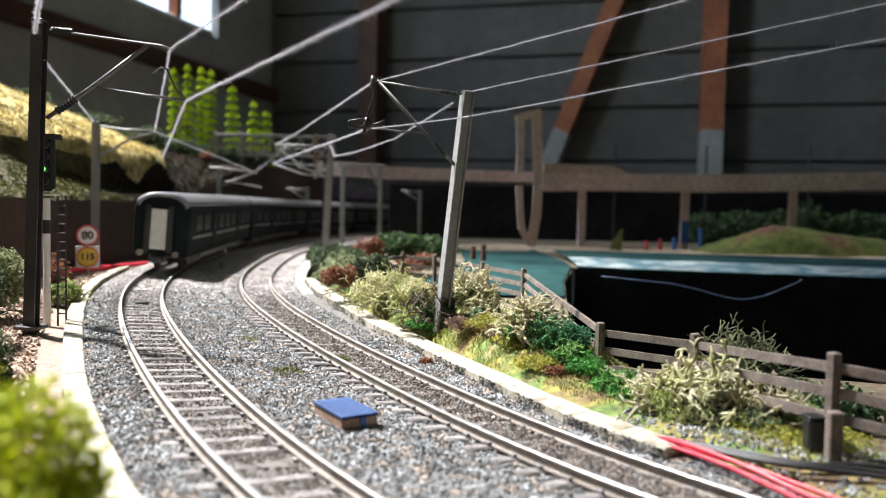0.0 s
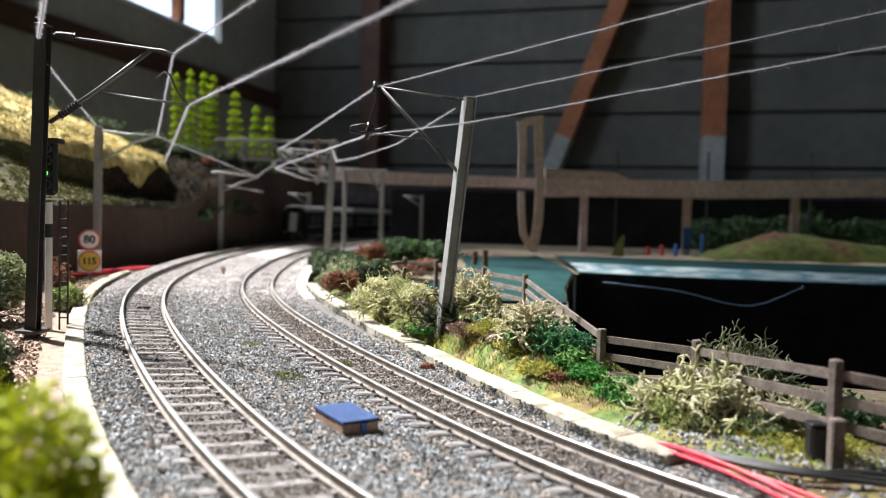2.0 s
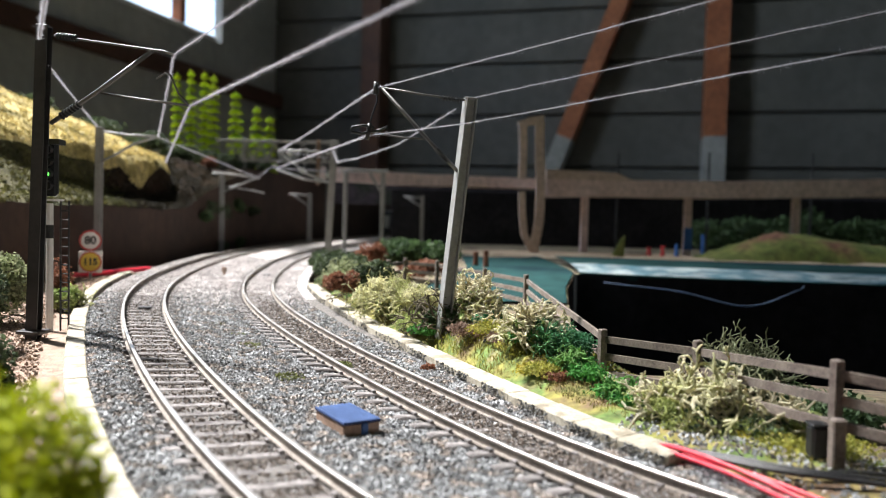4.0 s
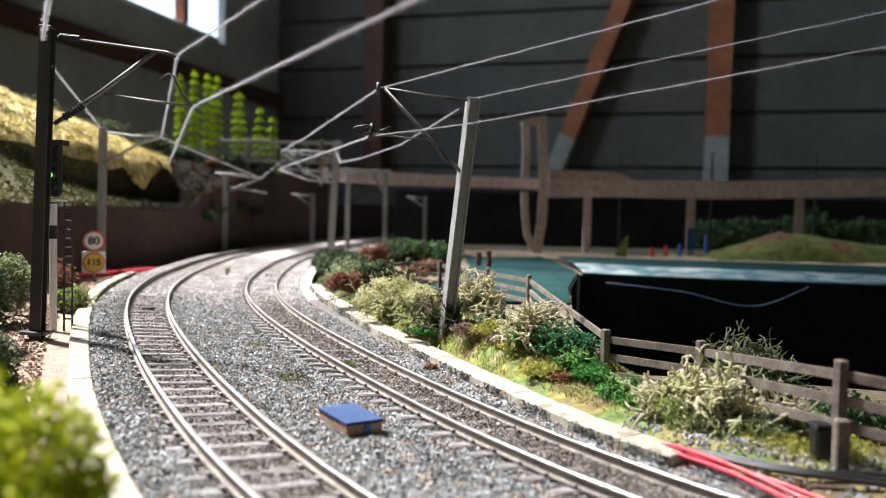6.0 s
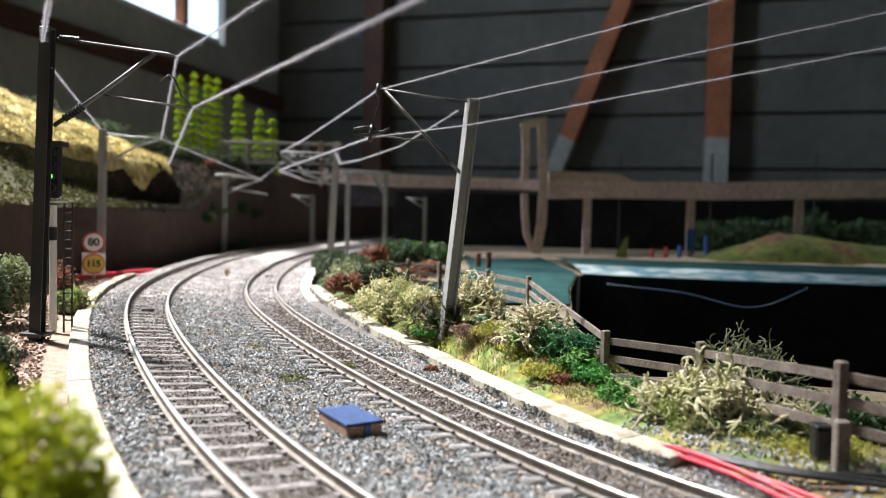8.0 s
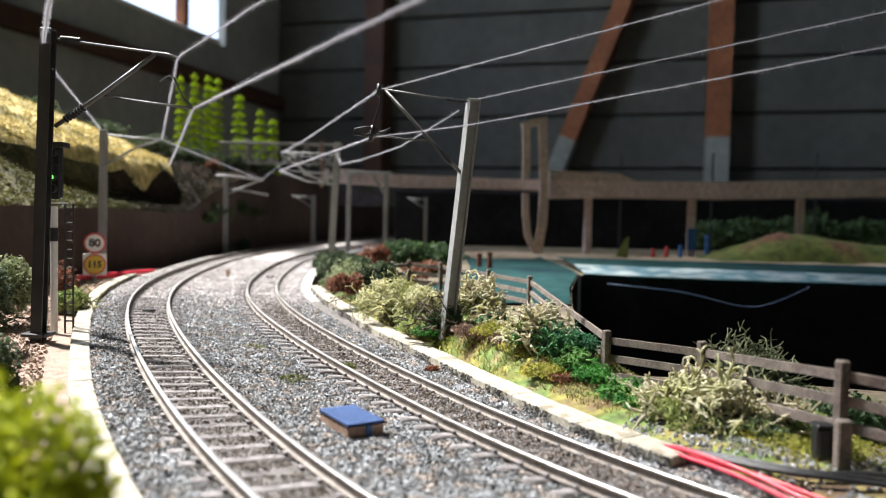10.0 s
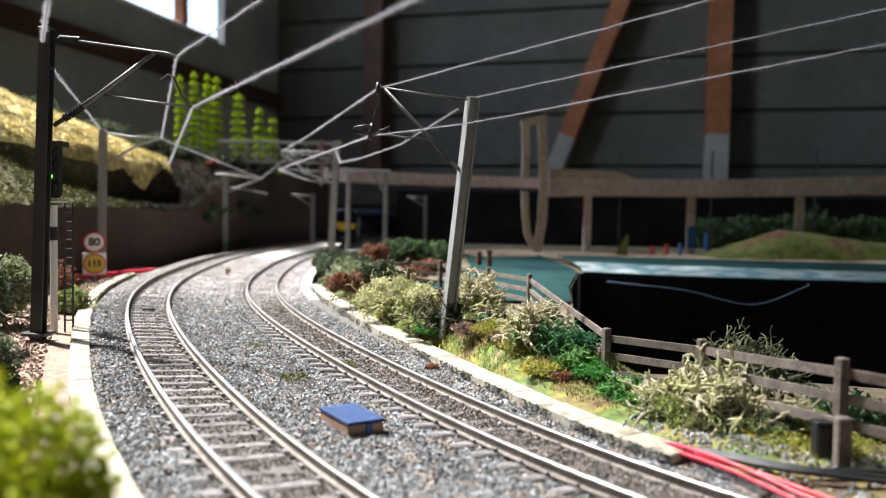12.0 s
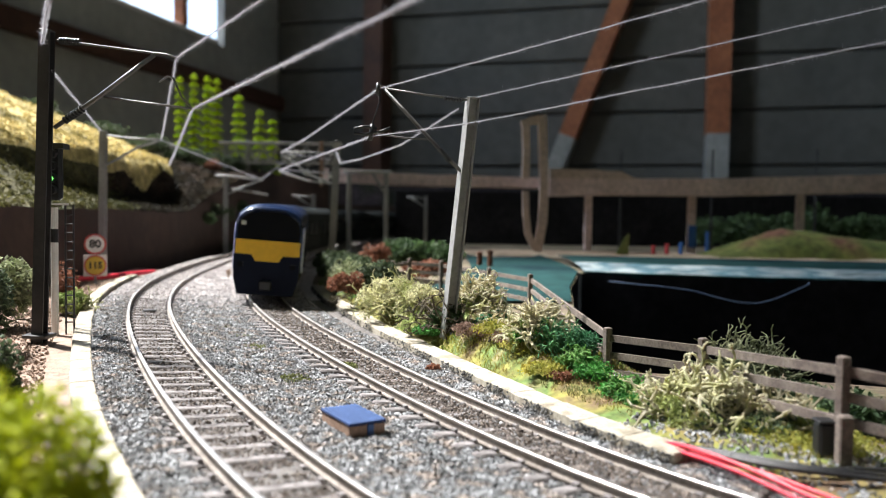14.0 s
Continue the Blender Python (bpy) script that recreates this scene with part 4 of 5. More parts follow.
def build_hill():
    rows, face, lip = [], [], []
    ds = [0, 3, 8, 15, 22, 30, 40, 50, 58, 62, 66, 70, 74, 79, 84, 90, 98, 108, 120, 135, 150, 170, 190, 215, 245, 280, 330, 400, 500, 650]
    for s in np.concatenate([np.arange(60, 700, 8.0), np.arange(700, 1500, 25.0)]):
        row = []
        for d in ds:
            f = step_scale(s)
            p = along(s, bank_offset(s) - (d * f if d < 66 else d - 66 + 66 * f))
            r = 3.2 * noise.noise(Vector((p.x, p.y, 0)) * 0.025) + 1.6 * noise.noise(Vector((p.x, p.y, 3)) * 0.09) + 0.8 * noise.noise(Vector((p.x, p.y, 7)) * 0.3)
            wob = 4 * noise.noise(Vector((p.x, p.y, 4)) * 0.02)
            row.append(Vector((p.x, p.y, 6 + hill_height(s, max(0, d + (wob if d > 30 else 0))) + (r if d > 0 else r * 0.4))))
        rows.append(row)
        base = row[0]
        face.append([Vector((base.x, base.y, base.z)), base + Vector((0.5 * noise.noise(base * 0.05), -1.0, -12)), Vector((base.x + 1.5, base.y, base.z - 27)), Vector((base.x + 3, base.y, -4))])
    cut = ds.index(70)
    # From this row on, the slope's colour carries the shade below the spur.
    split = 46
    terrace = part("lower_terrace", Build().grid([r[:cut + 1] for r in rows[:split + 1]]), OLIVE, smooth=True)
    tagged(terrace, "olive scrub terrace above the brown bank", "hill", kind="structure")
    tagged(part("spur_shade_slope", Build().grid([r[:cut + 1] for r in rows[split:]]), SHADED_EARTH, smooth=True), "brown slope darkened for the shade under the grassy spur", "hill", kind="structure")
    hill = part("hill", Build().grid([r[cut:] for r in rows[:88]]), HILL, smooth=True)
    # The hill's far end takes the dark olive as painted shade.
    tagged(part("shaded_slope", Build().grid([r[cut:] for r in rows[87:]]), OLIVE, smooth=True), "far end of the hill, coloured darker for its shade", "hill", kind="structure")
    rng = random.Random(17)
    upper, lower, scrub = [], [], []
    for _ in range(34000):
        i, j = rng.randrange(84), rng.randrange(len(ds) - 6)
        a, b, c = rows[i][j], rows[i + 1][j], rows[i][j + 1]
        u, w = rng.random(), rng.random()
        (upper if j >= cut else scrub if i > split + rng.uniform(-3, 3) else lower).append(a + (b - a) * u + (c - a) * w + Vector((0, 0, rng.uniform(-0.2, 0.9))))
    for pts, m, n, text in ((upper, TUFT, "hill_grass", "dry tufted grass on the hillside"), (lower, TUFT_DARK, "terrace_grass", "olive scrub tufts on the terrace"), (scrub, SHADED_TUFT, "slope_scrub", "tufts darkened for the shade under the grassy spur")):
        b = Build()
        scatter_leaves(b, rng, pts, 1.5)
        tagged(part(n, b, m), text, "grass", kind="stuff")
    tagged(hill, "terraced hillside of dry yellow and olive grass", "hill", kind="structure")
    bank = part("retaining_bank", Build().grid(face), BROWN, smooth=True)
    tagged(bank, "smooth dark brown bank below the grassy hill", "bank", kind="structure")


build_hill()


def hill_point(x, y):
    k = int(np.argmin((LINE_X[:900] - x) ** 2 + (LINE_Y[:900] - y) ** 2))
    s = float(LINE_S[k])
    d = bank_offset(s) + math.hypot(LINE_X[k] - x, LINE_Y[k] - y)
    return Vector((x, y, 6 + hill_height(s, max(d, 0))))


# ---- plants ----
MOSS_DARK = leafy("olive_ballast_moss", [(0.10, 0.12, 0.04), (0.18, 0.19, 0.07)], 120, 0.4)
# Green leaf dimmed so that its colour holds the shade inside the bend.
LEAF_SHADE = leafy("shade_dimmed_green_leaf", [(0.04, 0.08, 0.03), (0.08, 0.13, 0.05)], 120, 0.4)
LEAF_GREY = leafy("grey_green_lichen_leaf", [(0.15, 0.19, 0.09), (0.30, 0.32, 0.19), (0.21, 0.25, 0.11)], 120, 0.4)
TAN_LEAF = leafy("pinkish_brown_scrub", [(0.30, 0.20, 0.15), (0.20, 0.13, 0.10)], 120, 0.3)
FAINTBLUE = surface("faded_blue_sheath", [(0.06, 0.10, 0.18), (0.09, 0.14, 0.22)], 0.6, scale=60)

LEAF_EMERALD = leafy("emerald_moss_leaf", [(0.035, 0.13, 0.06), (0.08, 0.25, 0.12)], 120, 0.4)
EMERALD_STEM = leafy("emerald_stringy_moss", [(0.03, 0.18, 0.08), (0.14, 0.32, 0.14), (0.05, 0.24, 0.11)], 90, 0.3)
MOSSGREEN = leafy("green_stringy_moss", [(0.05, 0.25, 0.04), (0.20, 0.36, 0.10), (0.10, 0.32, 0.07)], 90, 0.3)
OLIVE_STEM = leafy("olive_grey_stem", [(0.14, 0.16, 0.08), (0.24, 0.25, 0.14)], 90, 0.3)


def leaf_cloud(rng, centre, radii, count, lumps):
    """Points on the outside of several overlapping lumps, so that the outline is uneven."""
    balls = []
    for _ in range(lumps):
        a, e = rng.uniform(0, 6.28), rng.uniform(-0.2, 1.0)
        q = Vector((math.cos(a) * math.cos(e) * radii[0], math.sin(a) * math.cos(e) * radii[1], math.sin(e) * radii[2])) * rng.uniform(0.35, 0.75)
        balls.append((Vector(centre) + q, rng.uniform(0.28, 0.5)))
    out = []
    for _ in range(count):
        c, k = rng.choice(balls)
        d = Vector((rng.gauss(0, 1), rng.gauss(0, 1), rng.gauss(0, 1))).normalized() * rng.uniform(0.6, 1.05) * k
        out.append(c + Vector((d.x * radii[0], d.y * radii[1], d.z * radii[2])))
    return out


def strands(b, rng, x, y, z, r, h, count, thick, spread=1.0):
    """Curling, forking lichen stems, like antlers, that rise and lean out from a base patch."""
    def grow(p, d, length, thick, depth):
        pts, q = [p], p
        curl = Vector((rng.gauss(0, 0.42), rng.gauss(0, 0.42), rng.gauss(-0.05, 0.42)))
        n = 5
        for i in range(n):
            d = (d + curl + Vector((rng.gauss(0, 0.12), rng.gauss(0, 0.12), rng.gauss(0, 0.12)))).normalized()
            q = q + d * length / n
            pts.append(q)
            if depth and i in (1, 3, 4) and rng.random() < 0.8:
                side = (d + Vector((rng.gauss(0, 0.6), rng.gauss(0, 0.6), rng.gauss(0.1, 0.5)))).normalized()
                grow(q, side, length * rng.uniform(0.35, 0.6), thick * 0.78, depth - 1)
        b.tube(pts, thick, thick * 0.62, sides=5)

    for _ in range(count):
        a, k = rng.uniform(0, 6.28), math.sqrt(rng.random())
        up = rng.random() ** 0.8
        k *= 0.72 * math.sqrt(1 - 0.75 * up * up)
        base = Vector((x + math.cos(a) * r * k, y + math.sin(a) * r * k, z + h * 0.5 * up))
        out = Vector((math.cos(a) * (0.3 + k) * spread, math.sin(a) * (0.3 + k) * spread, rng.uniform(0.2, 1.0))).normalized()
        grow(base, out, h * rng.uniform(0.28, 0.46), thick * rng.uniform(0.75, 1.15), 2)


def lichen_bush(label, x, y, z, r, h, count, material, thick=0.5, leaves=(), seed=1, spread=1.0):
    rng = random.Random(seed)
    bush = thing("lichen_bush", label, "bush", "trackside bushes")
    b = Build()
    strands(b, rng, x, y, z, r, h, count, thick, spread)
    part("branchwork", b, material, bush)
    if material is LICHEN:
        low = Build()
        strands(low, rng, x, y, z, r * 1.02, h * 0.66, int(count * 0.85), thick * 0.85, spread)
        part("lower_branchwork", low, LICHEN_GREEN, bush, "olive green lower stems")
    for mat, n, size, zc, rr, hh in leaves:
        c = Build()
        scatter_leaves(c, rng, leaf_cloud(rng, (x, y, z + zc), (rr, rr, hh), n, 9), size)
        part("foliage", c, mat, bush)
    return bush


def leaf_bush(label, x, y, z, r, h, count, material, size, seed, twigs=True, lumps=14):
    rng = random.Random(seed)
    bush = thing("foliage_bush", label, "bush", "trackside bushes")
    c = Build()
    scatter_leaves(c, rng, leaf_cloud(rng, (x, y, z + h * 0.42), (r, r, h * 0.62), count, lumps), size)
    part("foliage", c, material, bush)
    if twigs:
        b = Build()
        strands(b, rng, x, y, z, r * 0.8, h * 0.8, 14, 0.3)
        part("branchwork", b, TWIG, bush)
    return bush


lichen_bush("large sprawling cream lichen bush with green stems below", 60, 175, -5, 15, 19, 130, LICHEN, 0.5, ((LICHEN_GREEN, 3600, 0.6, 3, 15, 7), (LEAF_DARK, 1500, 0.7, 2, 14, 7)), 21, 1.2)
lichen_bush("low cream lichen bush over olive moss", 73, 168, -5, 13, 13, 95, LICHEN, 0.44, ((LICHEN_GREEN, 3000, 0.6, 2, 14, 6), (LEAF_DARK, 1600, 0.7, 2, 13, 6)), 51, 1.2)
lichen_bush("green stringy moss bush beside the large lichen", 47, 191, -3.5, 9, 9, 100, MOSSGREEN, 0.34, ((LEAF_GREEN, 1200, 0.55, 2, 8, 4),), 52, 1.2)
lichen_bush("olive twiggy lichen bush behind the fence", 84, 207, -5, 14, 20, 170, OLIVE_STEM, 0.3, ((LEAF_DARK, 500, 0.7, 8, 11, 6),), 22, 1.2)
lichen_bush("cream lichen bush over dark green foliage", 28, 226, 6, 10, 14, 120, LICHEN, 0.46, ((LEAF_GREEN, 900, 0.6, 2, 9, 5),), 23)
lichen_bush("emerald stringy moss bush under the lichen near the fence", 34.5, 221, 2, 10, 12, 150, EMERALD_STEM, 0.3, ((LEAF_EMERALD, 3200, 0.5, 5, 10, 7),), 53)
lichen_bush("green stringy moss bush in front of the fence corner", 37, 210, 0, 8, 9, 90, MOSSGREEN, 0.34, ((LEAF_GREEN, 900, 0.55, 2, 7, 4),), 54)
lichen_bush("cream lichen bush high on the verge by the mast", 12, 286, 6, 10, 19, 110, LICHEN, 0.5, ((LEAF_DARK, 700, 0.7, 3, 9, 6),), 24)
lichen_bush("cream lichen sprays on the verge below the mast", 18, 258, 4, 8, 12, 60, LICHEN, 0.44, ((LEAF_EMERALD, 1500, 0.6, 2, 9, 6),), 26)
lichen_bush("yellow-green lichen bush beside the kerb", -8, 296, 1, 12, 19, 110, LICHEN_YELLOW, 0.34, ((LICHEN_YELLOW, 2600, 0.6, 8, 12, 9), (LICHEN_GREEN, 1500, 0.6, 3, 12, 6)), 25)
lichen_bush("pale yellow lichen bush behind the kerb", -22, 318, 0, 13, 21, 110, LICHEN_YELLOW, 0.34, ((LICHEN_YELLOW, 2800, 0.65, 9, 13, 10), (LICHEN_GREEN, 1500, 0.65, 3, 13, 6)), 55)
leaf_bush("olive brown moss under the yellow lichen", -6, 280, -3, 10, 11, 2600, LICHEN_GREEN, 0.65, 29)
lichen_bush("dark bare twig bush at the foot of the mast", 1, 268, 0, 9, 20, 22, TWIG, 0.4, ((LEAF_SHADE, 1300, 0.7, 6, 7, 8),), 27)
lichen_bush("dark twiggy bush beside the yellow lichen", -9, 272, 2, 9, 14, 14, TWIG, 0.3, (), 28)
leaf_bush("grey-green foliage bush inside the bend", -46, 412, 2, 18, 17, 2400, LEAF_GREY, 1.2, 31)
leaf_bush("dark foliage bush inside the bend", -62, 450, 2, 18, 19, 2200, LEAF_DARK, 1.3, 32)
leaf_bush("pale grey-green bush at the kerb's far end", -58, 425, 0, 12, 13, 1800, LEAF_GREY, 1.0, 56)
leaf_bush("rust brown foliage clump behind the kerb", -45, 354, 3, 9, 14, 2000, LEAF_RUST, 0.9, 33)
leaf_bush("dark grey-green bush beside rust foliage", -30, 362, 5, 11, 17, 2400, LEAF_DARK, 1.0, 34)
leaf_bush("light grey-green bush behind the yellow lichen", -36, 385, 4, 12, 15, 1800, LEAF_GREY, 1.1, 57)
leaf_bush("mid green bush in the shade of the bend", -30, 585, 0, 22, 26, 2200, LEAF_SHADE, 2.0, 35)
leaf_bush("deep green bush in the shade of the bend", -2, 600, 0, 22, 22, 2000, LEAF_SHADE, 2.0, 36)
leaf_bush("orange flowering bush in the shade of the bend", -52, 560, 2, 14, 22, 900, LEAF_RUST, 1.6, 37)
leaf_bush("dark bush at the inside of the far bend", -72, 520, 0, 24, 20, 2000, LEAF_DARK, 1.7, 38)
leaf_bush("rusty brown scrub beyond the bushes", -12, 520, 0, 22, 14, 1500, LEAF_RUST, 1.6, 39)
leaf_bush("lime green foam bush close beside the kerb", -43.5, 74, -10, 13.5, 40, 13000, LEAF_BRIGHT, 0.72, 41)
leaf_bush("lime green foam bush low beside the kerb", -39, 68, -10, 9, 30, 6000, LEAF_BRIGHT, 0.72, 42)
leaf_bush("dark olive bush at the foot of the mast", -144, 228, -3, 14, 31, 6500, LEAF_DARK, 0.9, 43)
leaf_bush("dark olive bush in front of the mast", -107, 164, -5, 13, 22, 5000, LEAF_DARK, 0.9, 44)
leaf_bush("grey-green bush beyond the mast", -166, 280, -3, 15, 32, 4500, LEAF_GREY, 1.0, 45)
leaf_bush("light green bush near the signal", -156, 318, -3, 7, 15, 1800, LICHEN_GREEN, 0.9, 46)
leaf_bush("orange flower clump near the signal", -166, 335, -2, 6, 22, 900, LEAF_RUST, 0.9, 47)
lichen_bush("yellow dry stem tuft near the signal", -152, 322, -3, 6, 14, 20, LICHEN_YELLOW, 0.45, (), 48)
for i, (x, y, r, h) in enumerate(((-330, 830, 34, 26), (-290, 860, 30, 24), (-372, 800, 34, 24), (-262, 905, 26, 22), (-420, 760, 40, 22), (-240, 985, 26, 22), (-300, 960, 30, 26))):
    q = hill_point(x, y)
    leaf_bush("dark green shrub on the crest of the hill", x, y, q.z - 3, r, h, 1500, LEAF_DARK, 2.2, 60 + i)
q = hill_point(-262, 850)
leaf_bush("orange flowering shrub on the hill", -262, 850, q.z - 2, 11, 14, 600, LEAF_RUST, 1.6, 70)
for i, (s, d, r, z) in enumerate(((590, 1, 12, 30), (615, 0, 13, 36), (650, 1, 14, 33), (700, 1, 15, 38), (750, 1, 15, 34), (640, -3, 9, 2), (700, -3, 10, 2))):
    q = along(s, bank_offset(s) - d)
    leaf_bush("dark creeper and scrub hanging on the bank", q.x, q.y, z, r, r * 1.3, 900, LEAF_DARK if i % 3 else LEAF_SHADE, 1.4, 160 + i, lumps=24)


for i, (x, y, z, r, h, m, text) in enumerate((
        (18, 242, 5, 6, 7, MOSS, "yellow flowering moss high on the verge"), (24, 226, 2, 5, 6, MOSS, "yellow moss cushion on the verge slope"),
        (29, 208, -1, 5, 6, MOSS, "yellow moss cushion behind the kerb"), (39, 203, -1, 4.5, 8, LEAF_GREEN, "vivid green moss cushion near the fence"),
        (33, 203, -1.5, 3.5, 5, LEAF_RUST, "rust brown moss tuft behind the kerb"), (50, 183, -4, 5, 7, LEAF_GREEN, "green moss below the large lichen"),
        (9.5, 250, 3, 5, 7, TAN_LEAF, "pinkish brown scrub patch on the verge"), (20, 233, 3, 4, 6, TAN_LEAF, "brown scrub patch among yellow moss"),
        (76, 156, -4, 10, 5, MOSS, "yellow green moss strip by the fence"), (-6, 268, 0, 4, 7, LEAF_GREEN, "green moss at the foot of the mast"),
        (-3, 233, -5, 1.6, 3, LEAF_RUST, "rust brown leaf litter beside the rail"))):
    leaf_bush(text, x, y, z, r * 1.45, h * 0.75, int(300 * r + 200), m, 0.5, 120 + i, twigs=False, lumps=26)


for i, (x, y, r) in enumerate(((-64.6, 261, 6), (-88, 305, 6), (-42, 213, 5), (-30, 232, 4), (-75, 283, 4))):
    leaf_bush("flat olive moss patch in the ballast", x, y, -5.0, r, 2.6, 420, MOSS_DARK, 0.45, 150 + i, twigs=False, lumps=20)
for s, off, z, size, text in ((385, SPACING, LOWER - 2.3, (5.5, 9, 1.4), "black magnet plate between the inner rails"), (190, 0, -2.3, (5.5, 3, 0.9), "small dark magnet plate between the outer rails")):
    q = along(s, off, z)
    magnet = thing("track_magnet", text, "magnet", at=place(q.x, q.y, q.z, heading(s)))
    part("plate", Build().box((0, 0, 0), size, bevel=0.2), BLACK, magnet)
    part("foot", Build().box((0, 0, -0.9), (size[0] * 0.7, size[1] * 0.7, 1.4), bevel=0.1), BLACK, magnet)


def conifer(x, y, top, r, seed):
    rng = random.Random(seed)
    z = hill_point(x, y).z - 3
    h = top - z
    tree = thing("conifer_tree", "bright lime green bottle-brush conifer on the hill", "tree", "row of conifers", at=place(x, y, z))
    part("trunk", Build().tube(((0, 0, -2), (0.4, 0, h * 0.5), (0, 0, h)), 1.6, 0.4, sides=6), TWIG, tree)
    pts = []
    tiers = int(h / 10.5)
    for i in range(tiers):
        k = (i + 0.5) / tiers
        rad = r * (1.0 - 0.55 * k ** 2.2) * rng.uniform(0.85, 1.1)
        for _ in range(int(260 * (1 - 0.4 * k))):
            a, q = rng.uniform(0, 6.28), rng.random() ** 0.5
            pts.append(Vector((math.cos(a) * rad * q, math.sin(a) * rad * q, h * (0.04 + 0.95 * k) - 5.5 * q * q + rng.uniform(-1.0, 1.0))))
    b = Build()
    scatter_leaves(b, rng, pts, 1.9, 0.3)
    part("crown", b, LEAF_PINE, tree)


for i, (px, top, r) in enumerate(((-348, 225, 8.6), (-332, 231, 8.8), (-316, 229, 8.8), (-300, 224, 9.4), (-273, 204, 11.5), (-247, 186, 10), (-227, 172, 9.5))):
    conifer(px, 1000 + (i % 3) * 6, top, r, 80 + i)


def verge_height(o, s):
    """The verge over rail level: flat near the eye, a hump between kerb and fence further on."""
    e = o - kerb_line(s)
    hump = float(np.interp(s, (-25, 20, 60, 130, 220, 300), (0, 0.9, 1, 0.9, 0.6, 0.2))) * float(np.interp(e, (8, 14, 22, 34, 48, 60), (0, 5.0, 9.0, 10.5, 6, 0)))
    return hump + float(np.interp(e, (4, 8, 14, 24, 36, 60), (-6.0, -4.0, -2.6, -2.8, -5.0, -9.5))) + 0.9 * noise.noise(Vector((s, o, 0)) * 0.05)


def kerb_line(s):
    """Where the inner kerb's face runs."""
    return float(np.interp(s, (-68, -37, 5, 75, 110, 185, 305), (70.8, 71.2, 74.8, 79.8, 80.8, 84.2, 83.3)))


def build_verge():
    rows = []
    for s in np.arange(-150, 330, 5.0):
        rows.append([along(s, o, verge_height(o, s) + 0.4 * noise.noise(Vector((s, o, 2)) * 0.3)) for o in np.linspace(kerb_line(s) + 6, 140, 32)])
    verge = surface("mossy_verge", [(0.16, 0.10, 0.06), (0.22, 0.20, 0.05), (0.10, 0.16, 0.04), (0.30, 0.24, 0.12)], 0.95, scale=50, fine=0.45, bump=0.8)
    tagged(part("verge", Build().grid(rows), verge, smooth=True), "mossy brown and green verge behind the kerb", "verge", kind="structure")
    rng = random.Random(9)
    b = Build()
    n = 0
    while n < 42000:
        s, o = -150 + 470 * rng.random() ** 1.4, rng.uniform(84, 136)
        if s < -45 and rng.random() < 0.75:
            continue
        if o < kerb_line(s) + 7.6:
            continue
        p = along(s, o, 0)
        if noise.noise(Vector((p.x, p.y, 0)) * 0.06) < rng.uniform(-0.6, 0.25):
            continue
        p.z += verge_height(o, s) - 0.2
        lean = Vector((rng.gauss(0, 0.45), rng.gauss(0, 0.45), 1)).normalized() * rng.uniform(0.6, 1.9)
        w = Vector((rng.uniform(-1, 1), rng.uniform(-1, 1), 0)).normalized() * 0.16
        b.add([p - w, p + w, p + lean * 0.6 + w * 0.6, p + lean * 0.6 - w * 0.6, p + lean + Vector((rng.gauss(0, 0.3), rng.gauss(0, 0.3), 0))], [(0, 1, 2, 3), (3, 2, 4)])
        n += 1
    tagged(part("verge_grass", b, GRASS), "yellow and green static grass on the verge", "grass", kind="stuff")
    c = Build()
    for _ in range(9000):
        if rng.random() < 0.6:
            s, o = -150 + 110 * rng.random(), rng.uniform(70, 135)
            z = verge_height(o, s) if o > 78 else bed_height(o)
            if s > -67 and o < kerb_line(s) + 7.6:
                continue
        else:
            s, o = rng.uniform(-150, 320), rng.uniform(92, 130)
            z = verge_height(o, s)
        p = along(s, o, z + rng.uniform(-0.1, 0.3))
        r = rng.uniform(0.3, 0.75)
        e = Euler((rng.uniform(0, 6), rng.uniform(0, 6), rng.uniform(0, 6))).to_matrix()
        c.add([p + e @ Vector(q) * r * rng.uniform(0.7, 1.2) for q in ((1, 0, 0), (-1, 0, 0), (0, 1, 0), (0, -1, 0), (0, 0, 0.8), (0, 0, -0.8))],
              ((0, 2, 4), (2, 1, 4), (1, 3, 4), (3, 0, 4), (2, 0, 5), (1, 2, 5), (3, 1, 5), (0, 3, 5)))
    tagged(part("verge_chippings", c, STONE), "grey chippings strewn over the verge", "gravel", kind="stuff")
    g = Build()
    rows = [[along(s, o, -2.6 + 0.8 * noise.noise(Vector((s, o, 1)) * 0.08)) for o in np.linspace(-26, -110, 26)] for s in np.arange(-120, 420, 7.0)]
    tagged(part("cess_path", Build().grid(rows), GRIT, smooth=True), "pinkish grit path outside the kerb", "path", kind="structure")
    for _ in range(9000):
        s, o = -60 + 440 * rng.random(), -33 - 45 * rng.random()
        p = along(s, o, -2.4 + rng.uniform(-0.1, 0.4))
        r = rng.uniform(0.3, 0.8)
        e = Euler((rng.uniform(0, 6), rng.uniform(0, 6), rng.uniform(0, 6))).to_matrix()
        g.add([p + e @ Vector(q) * r * rng.uniform(0.7, 1.2) for q in ((1, 0, 0), (-1, 0, 0), (0, 1, 0), (0, -1, 0), (0, 0, 0.8), (0, 0, -0.8))],
              ((0, 2, 4), (2, 1, 4), (1, 3, 4), (3, 0, 4), (2, 0, 5), (1, 2, 5), (3, 1, 5), (0, 3, 5)))
    tagged(part("path_grit", g, GRIT), "loose pinkish grit on the path", "gravel", kind="stuff")


build_verge()


